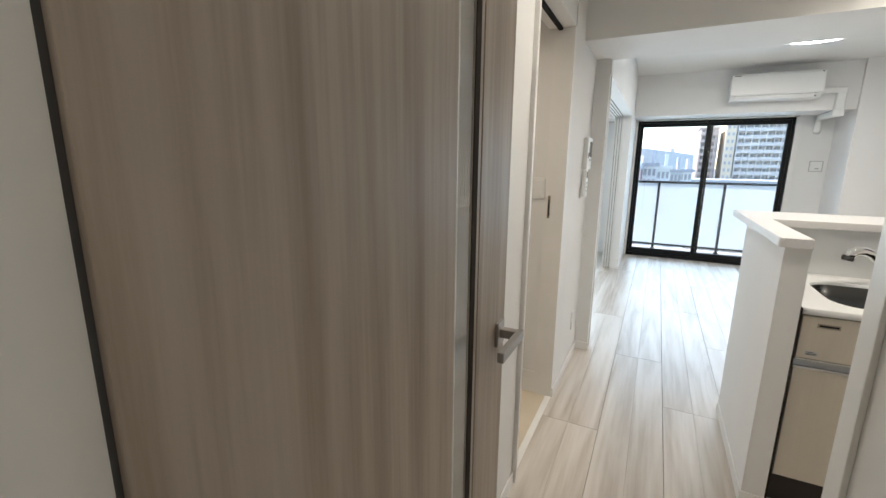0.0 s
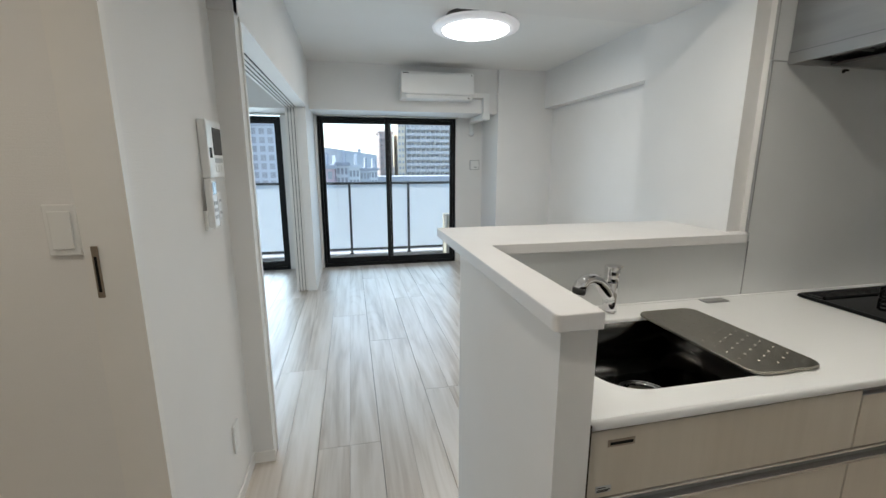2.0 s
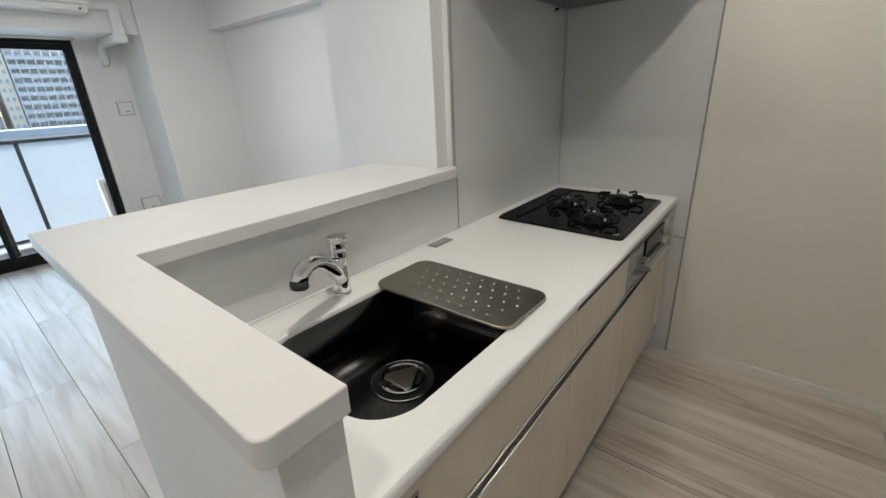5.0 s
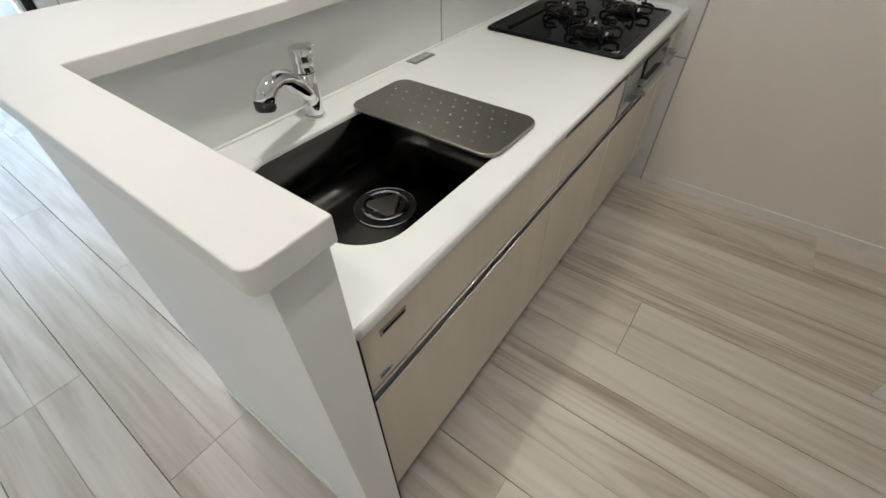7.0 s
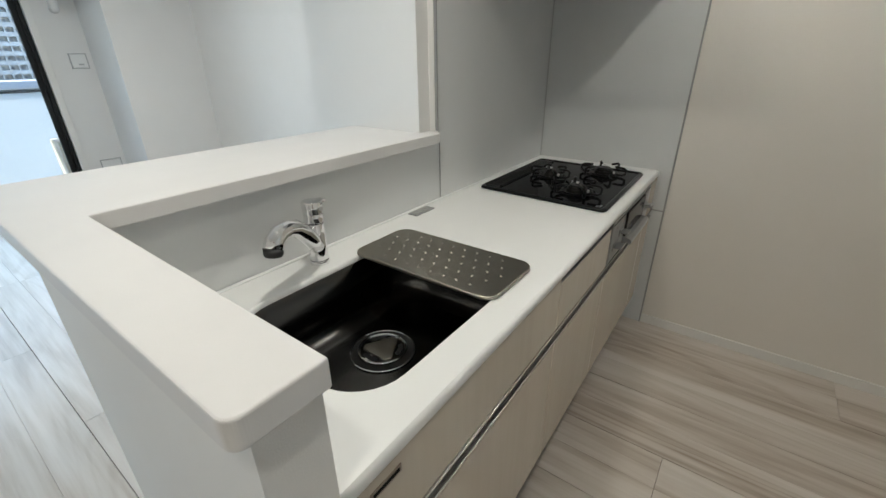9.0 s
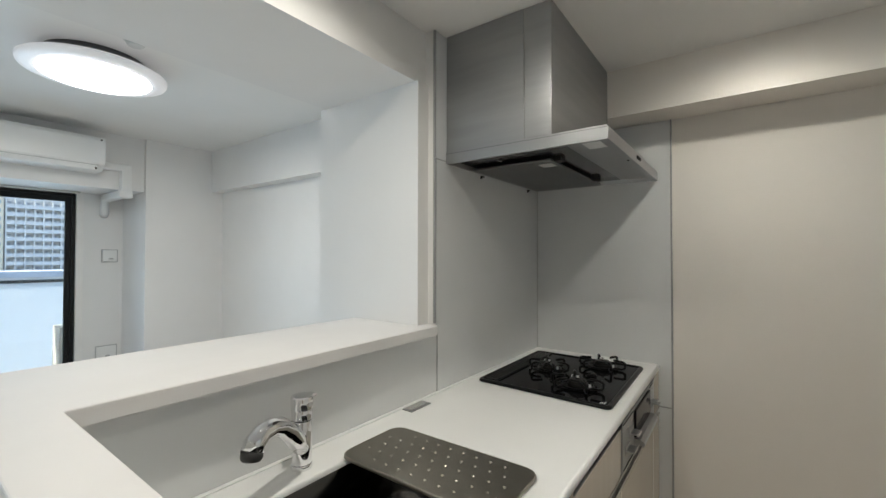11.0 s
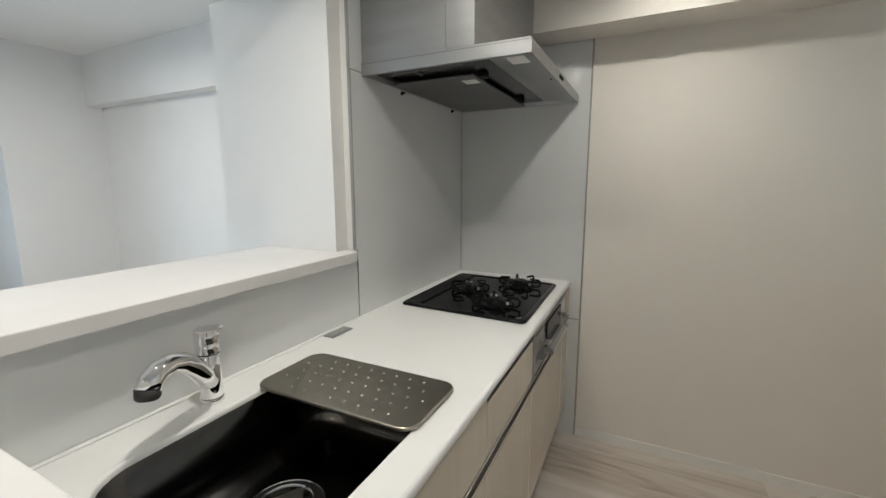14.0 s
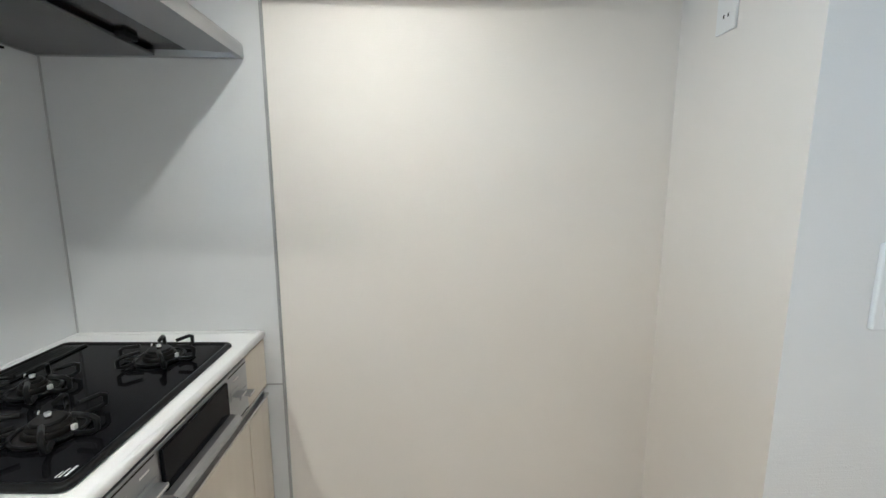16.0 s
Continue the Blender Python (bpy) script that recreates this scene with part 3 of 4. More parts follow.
sc = cabinet("sink_cabinet", 0.524, 1.289, "glossy cream sink cabinet with a steel grip rail", ((0.657, 0.822), (0.150, 0.614)), 0.60)
slot_plate = part("vent_slot", box(0.571, 0.637, 1.8742, 1.8765, 0.781, 0.798, 0.001), PULL, sc, "small dark metal slot plate")
part("slot", box(0.576, 0.632, 1.8735, 1.8745, 0.786, 0.793, 0.0004), DARK, slot_plate)
part("sticker", box(0.550, 0.588, 1.8750, 1.8762, 0.671, 0.687), PLASTICGREY, sc, "small pale maker's sticker")
for z, x1 in ((0.682, 0.574), (0.6765, 0.585), (0.673, 0.580)):
    part("print_bar", box(0.553, x1, 1.8744, 1.8750, z, z + 0.0018), DARK, sc)
mc = cabinet("drawer_cabinet", 1.291, 1.764, "glossy cream drawer cabinet with a steel top grip", ((0.657, 0.804), (0.150, 0.614)), 0.826)
part("top_grip", merge(box(1.293, 1.762, 1.877, 1.897, 0.8045, 0.8065, 0.0005), box(1.293, 1.762, 1.891, 1.897, 0.8065, 0.827)), STEEL, mc, "dark steel grip channel")
oc = cabinet("cooker_cabinet", 1.766, 2.377, "glossy cream cabinet below the built-in grill", ((0.150, 0.614),), 0.65)
fc = cabinet("filler_cabinet", 2.379, 2.540, "narrow glossy cream filler unit beside the panel", ((0.657, 0.822), (0.150, 0.614)), 0.826)
rail = thing("grip_rail", 1.53, 1.89, 0.615, "long polished aluminium grip rail between the drawers", "grip rail")
part("channel", box(0.524, 2.540, 1.890, 1.897, 0.615, 0.656), STEEL, rail)
part("upper_lip", box(0.524, 2.540, 1.872, 1.890, 0.650, 0.656, 0.0015), ALU, rail)
part("lower_lip", box(0.524, 2.540, 1.872, 1.890, 0.6155, 0.624, 0.0015), ALU, rail)
edge_strip = thing("end_strip", 0.520, 1.90, 0.0, "dark thin end strip between half wall and cabinet", "edging")
part("strip", merge(box(0.5102, 0.5195, 1.846, 1.93, 0.0, 0.853), box(0.5195, 0.5235, 1.870, 1.93, 0.0, 0.826)), GAPWOOD, edge_strip)

# ---- grill built in below the hob ----
grill = thing("grill", 2.07, 2.1, 0.658, "steel-fronted built-in fish grill with dark glass", "grill")
part("front", box(1.767, 2.376, 1.872, 1.896, 0.658, 0.822, 0.002), STEEL, grill)
part("case", box(1.78, 2.365, 1.898, 2.42, 0.660, 0.820), DARK, grill)
part("window", box(1.945, 2.238, 1.864, 1.873, 0.716, 0.812, 0.002), BLACKGLASS, grill, "dark glass grill window")
lip = bmesh.new()
ends = []
for x in (1.940, 2.246):
    ends.append([lip.verts.new((x, y, z)) for y, z in ((1.8725, 0.714), (1.850, 0.7125), (1.838, 0.706), (1.835, 0.697), (1.838, 0.690), (1.848, 0.692), (1.854, 0.698), (1.864, 0.682), (1.8725, 0.668))])
for k in range(9):
    lip.faces.new((ends[0][k], ends[0][(k + 1) % 9], ends[1][(k + 1) % 9], ends[1][k]))
lip.faces.new(ends[0])
lip.faces.new(ends[1])
part("handle", lip, STEEL, grill, "curved steel pull along the grill door")


def control(x, z, w):
    """A flat lever tab on a shallow slide plate."""
    k = part("knob", merge(box(x, x + w, 1.8685, 1.8725, z - 0.012, z + 0.016, 0.0015), box(x + 0.004, x + w - 0.004, 1.846, 1.869, z - 0.001, z + 0.004, 0.0015), box(x + 0.005, x + w - 0.005, 1.843, 1.848, z - 0.005, z + 0.006, 0.0015)), STEEL, grill)
    part("knob_mark", box(x + 0.008, x + w - 0.008, 1.8418, 1.8432, z + 0.0005, z + 0.004, 0.0005), CHROME, k)


for x, z, w in ((1.800, 0.716, 0.070), (1.868, 0.752, 0.060), (2.262, 0.752, 0.044), (2.318, 0.726, 0.044)):
    control(x, z, w)
for x, z in ((1.815, 0.786), (1.880, 0.792), (2.285, 0.790)):
    part("button", box(x, x + 0.030, 1.8695, 1.8728, z, z + 0.005, 0.001), CHROME, grill)
for a, b, z in ((1.775, 1.930, 0.812), (2.255, 2.368, 0.812), (1.775, 1.930, 0.664), (2.255, 2.368, 0.664)):
    part("seam", box(a, b, 1.8705, 1.8728, z, z + 0.003), DARK, grill)
for ob in (sc, mc, oc, fc, rail, grill):
    swing(ob)

# ---- hob ----
hob = thing("gas_hob", 2.11, 2.185, 0.851, "black glass three-burner gas hob set in the worktop", "gas hob")
HOB = [(1.780, 1.913), (2.416, 1.927), (2.441, 2.456), (1.804, 2.449)]


def hob_outline(inset, r, n=5):
    """The hob's four corners drawn in by inset and rounded by r."""
    pts_ = []
    base_ = [Vector(p) for p in HOB]
    for q in range(4):
        p, a, b = base_[q], base_[q - 1], base_[(q + 1) % 4]
        u, v = (a - p).normalized(), (b - p).normalized()
        o = p + (u + v) * (inset + r)
        for k in range(n + 1):
            w = radians(90 * k / n)
            pts_.append(tuple(o - v * r * math.cos(w) - u * r * math.sin(w)))
    return pts_


bm = bmesh.new()
prev = None
for inset, r, z in ((0.004, 0.020, 0.8508), (0.0, 0.022, 0.853), (0.001, 0.022, 0.858), (0.005, 0.020, 0.8625), (0.011, 0.017, 0.8635), (0.016, 0.014, 0.8615), (0.019, 0.012, 0.8575)):
    ring = loop_ring(bm, hob_outline(inset, r), z)
    if prev:
        bridge(bm, prev, ring)
    prev = ring
part("rim", bm, IRON, hob, "raised black enamel rim")
part("glass_top", prism(hob_outline(0.018, 0.012), 0.8535, 0.8585), BLACKGLASS, hob)
vent = part("rear_vent", merge(box(1.85, 2.412, 2.366, 2.378, 0.8585, 0.8655, 0.003), box(1.84, 2.415, 2.379, 2.436, 0.8586, 0.8596)), IRON, hob, "black slotted rear vent")
for y in (2.387, 2.399, 2.411, 2.423):
    part("slot_bar", box(1.856, 2.400, y, y + 0.004, 0.8597, 0.8622, 0.001), IRON, vent)
part("badge", merge(box(1.815, 1.842, 1.942, 1.9465, 0.8586, 0.8589), box(1.812, 1.836, 1.951, 1.9535, 0.8586, 0.8589), box(1.812, 1.828, 1.957, 1.9590, 0.8586, 0.8589)), LABEL, hob)


def burner(x, y, r):
    b = part("burner", merge(cyl(x, y, 0.8615, r + 0.013, r + 0.008, 0.006, seg=32), cyl(x, y, 0.870, r - 0.004, r - 0.006, 0.014, seg=32, bevel=0.002), cyl(x, y, 0.881, r - 0.009, r - 0.012, 0.010, seg=32, bevel=0.002)), BURNER, hob, "dull metal burner head")
    part("burner_cap", cyl(x, y, 0.8885, r - 0.015, r - 0.018, 0.006, seg=32, bevel=0.002), IRON, b)
    part("sensor", merge(cyl(x, y, 0.896, 0.006, 0.006, 0.014, seg=14), tube([(x + 0.01, y + 0.03, 0.880), (x + 0.008, y + 0.024, 0.902)], 0.002, 6)), CHROME, b)
    part("igniter", box(x - 0.0045, x + 0.0045, y - r - 0.005, y - r + 0.003, 0.866, 0.877, 0.001), LABEL, b)
    for k in range(6):
        a = radians(60 * k + 30)
        c, s = math.cos(a), math.sin(a)
        w = 0.22
        r0, r1 = r + 0.010, r + 0.054
        p = []
        for (rr, da, zz) in ((r0 + 0.004, w, 0.866), (r1 - 0.012, w * 0.62, 0.866), (r1, w * 0.45, 0.872), (r1, w * 0.40, 0.892), (r1 - 0.010, w * 0.34, 0.897), (r0 - 0.006, 0.0, 0.898)):
            p.append((x + rr * math.cos(a + da), y + rr * math.sin(a + da), zz))
        q = [(x + rr * math.cos(a - da), y + rr * math.sin(a - da), zz) for (rr, da, zz) in ((r0 - 0.006, 0.0, 0.898), (r1 - 0.010, w * 0.34, 0.897), (r1, w * 0.40, 0.892), (r1, w * 0.45, 0.872), (r1 - 0.012, w * 0.62, 0.866), (r0 + 0.004, w, 0.866))]
        part("trivet_claw", tube(p if k % 2 else q, 0.0054, 8), IRON, b)
    part("trivet_ring", tube([(x + (r + 0.014) * math.cos(radians(t)), y + (r + 0.014) * math.sin(radians(t)), 0.866) for t in range(0, 361, 15)], 0.0040, 6), IRON, b)


burner(1.945, 2.078, 0.046)
burner(2.298, 2.080, 0.046)
burner(2.118, 2.262, 0.036)

# ---- range hood ----
hood = thing("range_hood", 2.1, 2.19, 1.735, "silver range hood with a slim flared rim", "range hood")
HX0, HX1, HY0, HY1 = 1.653, 2.540, 1.885, 2.501
rim = bmesh.new()
o0 = loop_ring(rim, [(HX0, HY0 + 0.004), (HX1, HY0 + 0.004), (HX1, HY1), (HX0, HY1)], 1.778)
o1 = loop_ring(rim, [(HX0, HY0), (HX1, HY0), (HX1, HY1), (HX0, HY1)], 1.768)
o2 = loop_ring(rim, [(HX0, HY0), (HX1, HY0), (HX1, HY1), (HX0, HY1)], 1.733)
o3 = loop_ring(rim, [(HX0 + 0.014, HY0 + 0.014), (HX1 - 0.014, HY0 + 0.014), (HX1 - 0.014, HY1 - 0.004), (HX0 + 0.014, HY1 - 0.004)], 1.733)
o4 = loop_ring(rim, [(HX0 + 0.016, HY0 + 0.016), (HX1 - 0.016, HY0 + 0.016), (HX1 - 0.016, HY1 - 0.006), (HX0 + 0.016, HY1 - 0.006)], 1.745)
for a, b in ((o0, o1), (o1, o2), (o2, o3), (o3, o4)):
    bridge(rim, a, b, True)
rim.faces.new(o0[::-1])
part("rim", rim, STEEL, hood)
inner = bmesh.new()
i0 = loop_ring(inner, [(HX0 + 0.016, HY0 + 0.016), (HX1 - 0.016, HY0 + 0.016), (HX1 - 0.016, HY1 - 0.006), (HX0 + 0.016, HY1 - 0.006)], 1.745)
i1 = loop_ring(inner, [(1.688, 2.045), (2.522, 2.045), (2.522, 2.494), (1.688, 2.494)], 1.752)
bridge(inner, i0, i1, True)
part("underside", inner, STEEL, hood, "grey sloping underside")
# flush glossy black face stands for the recess; no depth is built
part("recess", box(1.687, 2.523, 2.043, 2.4945, 1.7525, 1.775), GLOSSBLACK, hood, "glossy black face in the recess")
part("fan_frame", merge(box(1.725, 1.735, 2.14, 2.40, 1.745, 1.7525, 0.001), box(1.735, 1.80, 2.33, 2.336, 1.745, 1.7525, 0.001)), HOODIN, hood)
baffle = part("baffle_plate", prism([(1.840, 2.145), (2.528, 2.145), (2.528, 2.492), (1.840, 2.492)], 1.735, 1.744, 0.003), HOODIN, hood, "flat grey baffle plate")
part("label", box(1.890, 1.950, 2.160, 2.215, 1.7338, 1.7352), LABEL, baffle, "white sticker")
part("label", box(1.715, 1.80, 1.925, 1.985, 1.7440, 1.7452), LABEL, hood, "white sticker")
part("label", box(1.68, 1.712, 1.925, 1.985, 1.7440, 1.7452), PLASTICGREY, hood, "grey sticker")
for x in (1.93, 2.42):
    part("catch", merge(box(x - 0.012, x + 0.012, 2.494, 2.503, 1.722, 1.728, 0.001), box(x - 0.012, x - 0.006, 2.494, 2.503, 1.714, 1.728, 0.001)), DARK, hood)
for x in (1.87, 2.36):
    part("clip", box(x, x + 0.05, 2.115, 2.146, 1.738, 1.753, 0.003), DARK, hood)
part("switch", merge(box(2.065, 2.135, 1.8815, 1.887, 1.749, 1.763, 0.003)), DARK, hood, "small dark switch")
part("switch_mark", box(1.995, 2.015, 1.900, 1.906, 1.7325, 1.7335), DARK, hood)
part("groove", box(1.6523, 1.6531, 1.887, 2.50, 1.7705, 1.7718), HOODIN, hood)
DXR = 2.356
part("duct_side", box(1.657, 1.66, 2.170, 2.501, 1.779, CK - 0.001), STEEL, hood)
part("duct_cover", box(1.657, DXR, 2.068, 2.167, 1.779, CK - 0.001, 0.002), STEEL, hood)
part("duct_core", box(1.6605, DXR, 2.1675, 2.501, 1.779, CK - 0.001), STEEL, hood)
part("seam", box(1.6560, 1.6575, 2.1668, 2.1680, 1.780, CK - 0.001), ALU, hood)
part("collar", box(DXR + 0.001, 2.45, 2.12, 2.50, 1.779, 1.83, 0.002), HOODIN, hood)

# ---- downlights and ceiling hatch seam ----
for x, y in ((2.02, 1.49), (0.94, 2.19), (0.02, 1.45)):
    d = thing("downlight", x, y, CK, "small round recessed downlight in the kitchen ceiling", "downlight", "downlights")
    ringm = bmesh.new()
    prev = None
    for r, z in ((0.058, CK), (0.056, CK - 0.004), (0.047, CK - 0.005), (0.042, CK + 0.0)):
        ring = loop_ring(ringm, [(x + r * math.cos(2 * math.pi * k / 36), y + r * math.sin(2 * math.pi * k / 36)) for k in range(36)], z)
        if prev:
            bridge(ringm, prev, ring)
        prev = ring
    part("trim_ring", ringm, PLASTIC, d)
    part("lens", cyl(x, y, CK - 0.003, 0.042, 0.042, 0.003, seg=32), DOWNGLOW, d, "glowing lens")
structure("ceiling_seam", box(2.02, 2.27, 1.226, 1.230, CK - 0.002, CK), DARK, "thin dark seam in the kitchen ceiling", "seam")


# ---- switch plates and sockets ----
def wall_plate(name, face, a0, a1, z0, z1, at, label, category):
    """face: the side that the plate looks to; a0..a1 along the wall."""
    t = thing(name, at if face in "Xx" else (a0 + a1) / 2, (a0 + a1) / 2 if face in "Xx" else at, z0, label, category)

    def slab_at(b0, b1, c0, c1, d0, d1, bev):
        if face == "X":
            return box(at + d0, at + d1, b0, b1, c0, c1, bev)
        if face == "x":
            return box(at - d1, at - d0, b0, b1, c0, c1, bev)
        if face == "Y":
            return box(b0, b1, at + d0, at + d1, c0, c1, bev)
        return box(b0, b1, at - d1, at - d0, c0, c1, bev)
    part("plate", slab_at(a0, a1, z0, z1, 0.0, 0.009, 0.003), PLASTIC, t)
    return t, slab_at


t, sl = wall_plate("washroom_switch", "y", -0.611, -0.545, 1.168, 1.285, 2.275, "white rocker switch plate on the washroom wall", "switch")
part("rocker", sl(-0.600, -0.556, 1.183, 1.270, 0.009, 0.013, 0.002), PLASTIC, t)
t, sl = wall_plate("double_socket", "x", 0.586, 0.664, 1.135, 1.267, 1.72, "white double wall socket with earth pins", "socket")
part("insert", sl(0.608, 0.652, 1.155, 1.245, 0.009, 0.0105, 0.001), PLASTIC, t)
for z in (1.217, 1.176):
    for y in (0.622, 0.638):
        part("slot", sl(y - 0.0012, y + 0.0012, z, z + 0.010, 0.0104, 0.0108, 0), DARK, t)
    part("earth_hole", sl(0.627, 0.633, z - 0.012, z - 0.006, 0.0104, 0.0108, 0), DARK, t)
part("earth_cover", sl(0.618, 0.642, 1.157, 1.161, 0.0104, 0.0112, 0), PLASTICGREY, t)
t, sl = wall_plate("niche_socket", "Y", 2.30, 2.375, 1.763, 1.885, 0.49, "white wall socket high in the fridge niche", "socket")
part("slot", sl(2.325, 2.330, 1.80, 1.81, 0.0088, 0.0094, 0), DARK, t)
part("slot", sl(2.342, 2.347, 1.80, 1.81, 0.0088, 0.0094, 0), DARK, t)
t, sl = wall_plate("hall_socket", "X", 2.785, 2.85, 0.235, 0.355, -0.437, "white wall socket low on the intercom wall", "socket")
part("insert", sl(2.80, 2.835, 0.255, 0.335, 0.009, 0.0105, 0.001), PLASTIC, t)

# intercom and remote control on the hall wall
ic = thing("intercom", -0.437, 2.86, 1.31, "white wall intercom with a small dark screen", "intercom")
part("body", box(-0.437, -0.408, 2.775, 2.945, 1.325, 1.525, 0.005), PLASTIC, ic)
part("screen", box(-0.4085, -0.4065, 2.835, 2.932, 1.405, 1.500, 0.001), SCREEN, ic, "dark glossy screen")
part("speaker", box(-0.4085, -0.4072, 2.790, 2.815, 1.395, 1.43, 0.0005), DARK, ic)
for i in range(3):
    part("button", box(-0.4085, -0.4065, 2.842 + i * 0.031, 2.868 + i * 0.031, 1.345, 1.370, 0.001), PLASTIC, ic)
part("button_bar", box(-0.4085, -0.4068, 2.842, 2.93, 1.378, 1.394, 0.0008), PLASTICGREY, ic)
rc = thing("remote_control", -0.437, 2.78, 1.14, "white air-conditioner remote in its wall cradle", "remote control")
part("cradle", box(-0.437, -0.425, 2.745, 2.805, 1.145, 1.215, 0.003), PLASTIC, rc)
rb = part("remote", box(-0.426, -0.402, 2.748, 2.802, 1.155, 1.325, 0.006), PLASTIC, rc)
part("display", box(-0.4025, -0.4012, 2.756, 2.794, 1.270, 1.312, 0.0005), SCREEN, rb)
for i in range(3):
    for j in range(2):
        part("button", box(-0.4025, -0.4008, 2.757 + j * 0.021, 2.772 + j * 0.021, 1.185 + i * 0.024, 1.198 + i * 0.024, 0.0006), PLASTICGREY, rb)

rc2 = thing("remote_control", -0.437, 2.855, 1.135, "slim white lamp remote in its wall cradle", "remote control")
part("cradle", box(-0.437, -0.427, 2.832, 2.878, 1.140, 1.200, 0.003), PLASTIC, rc2)
rb2 = part("remote", box(-0.428, -0.410, 2.834, 2.876, 1.148, 1.272, 0.005), PLASTIC, rc2)
for i in range(4):
    part("button", box(-0.4105, -0.4088, 2.845, 2.865, 1.172 + i * 0.022, 1.182 + i * 0.022, 0.0006), PLASTICGREY if i % 2 else LABEL, rb2)

# ---- the open hall door ----
door = thing("hall_door", -0.308, 0.45, 0.006, "open grey-brown wood-grain door with a narrow glass slit", "door")
D0, D1 = -0.325, -0.290
part("panel", box(D0, D1, 0.0835, 0.581, 0.006, 2.0, 0.0015), DOORWOOD, door)
part("stile", box(D0, D1, 0.686, 0.855, 0.006, 2.0, 0.0015), DOORWOOD, door)
part("rail", box(D0, D1, 0.5775, 0.6855, 0.006, 0.16, 0.001), DOORWOOD, door)
part("rail", box(D0, D1, 0.5775, 0.6855, 1.88, 2.0, 0.001), DOORWOOD, door)
slit = part("glass_slit", box(-0.300, -0.2925, 0.582, 0.645, 0.161, 1.879), SLIT, door, "glass slit, slightly milky in place of its pale reflection")
slit.visible_shadow = False
part("bead", box(D0 + 0.001, D1 - 0.001, 0.6455, 0.6855, 0.161, 1.879, 0.002), DOORWOOD, door, "wood bead beside the glass")
# dark strip fills the hinge gap and stands in for its shade
part("hinge_gap_strip", box(-0.322, -0.298, 0.0782, 0.0832, 0.006, 2.0), HOODIN, door, "dark strip in place of the shaded hinge gap")
# no real groove: a thin dark strip paints the gap's shade
part("bead_line", box(D1 - 0.0016, D1 + 0.0006, 0.647, 0.668, 0.161, 1.879), GAPWOOD, door, "dark strip that paints the shaded gap beside the glass")
for side, x0 in ((1, D1), (-1, D0)):
    h = part("handle", merge(box(min(x0, x0 + side * 0.008), max(x0, x0 + side * 0.008), 0.793, 0.835, 0.955, 1.012, 0.002),
                             box(min(x0, x0 + side * 0.050), max(x0, x0 + side * 0.050), 0.805, 0.826, 0.975, 0.995, 0.002),
                             box(min(x0 + side * 0.042, x0 + side * 0.056), max(x0 + side * 0.042, x0 + side * 0.056), 0.690, 0.828, 0.974, 0.996, 0.002)), NICKEL, door, "satin nickel lever handle")
structure("door_1", merge(box(-0.437, -0.296, -0.06, 0.078, -0.012, 2.05), box(0.385, 0.41, -0.06, 0.072, -0.012, 2.05), box(-0.300, 0.385, -0.06, 0.072, 2.02, 2.05)), TRIM, "white door frame of the hall door", "door frame")
structure("wall_over_door", box(-0.437, 0.41, -0.06, 0.072, 2.05, CK), WALL, "white wall above the hall door", "wall")
structure("hall_casing", box(0.398, 0.41, 1.000, 1.072, -0.012, CK, 0.002), TRIM, "white casing at the hall wall end", "trim")
pull = thing("door_pull", -0.517, 2.26, 1.066, "dark metal edge pull of the pocket door", "door pull")
part("plate", box(-0.524, -0.510, 2.2565, 2.260, 1.066, 1.189, 0.001), PULL, pull)
part("recess", box(-0.520, -0.514, 2.2558, 2.2568, 1.080, 1.165, 0.0003), DARK, pull)

# ---- sliding partition ----
part_wall = thing("sliding_partition", -0.50, 6.2, 0.0, "stack of white sliding partition panels, pushed open", "sliding door")
for i in range(4):
    x = -0.556 + i * 0.0295
    p = part("panel", box(x, x + 0.026, 5.800 + i * 0.004, 6.62, 0.004, 1.940, 0.002), TRIM, part_wall)
    # dark strips fill the gaps between the stacked panels
    if i < 3:
        part("gap_strip", box(x + 0.0262, x + 0.0293, 5.797 + i * 0.004, 6.60, 0.006, 1.936), DARK, part_wall, "dark strip in the gap between two panels")
for i in range(4):
    x = -0.546 + i * 0.0295
    structure("track_%d" % (i + 1), box(x, x + 0.007, 3.126, 5.80, 1.9415, 1.9445), DARK, "dark ceiling track of the sliding partition", "track")

# ---- windows ----
YW = 6.875


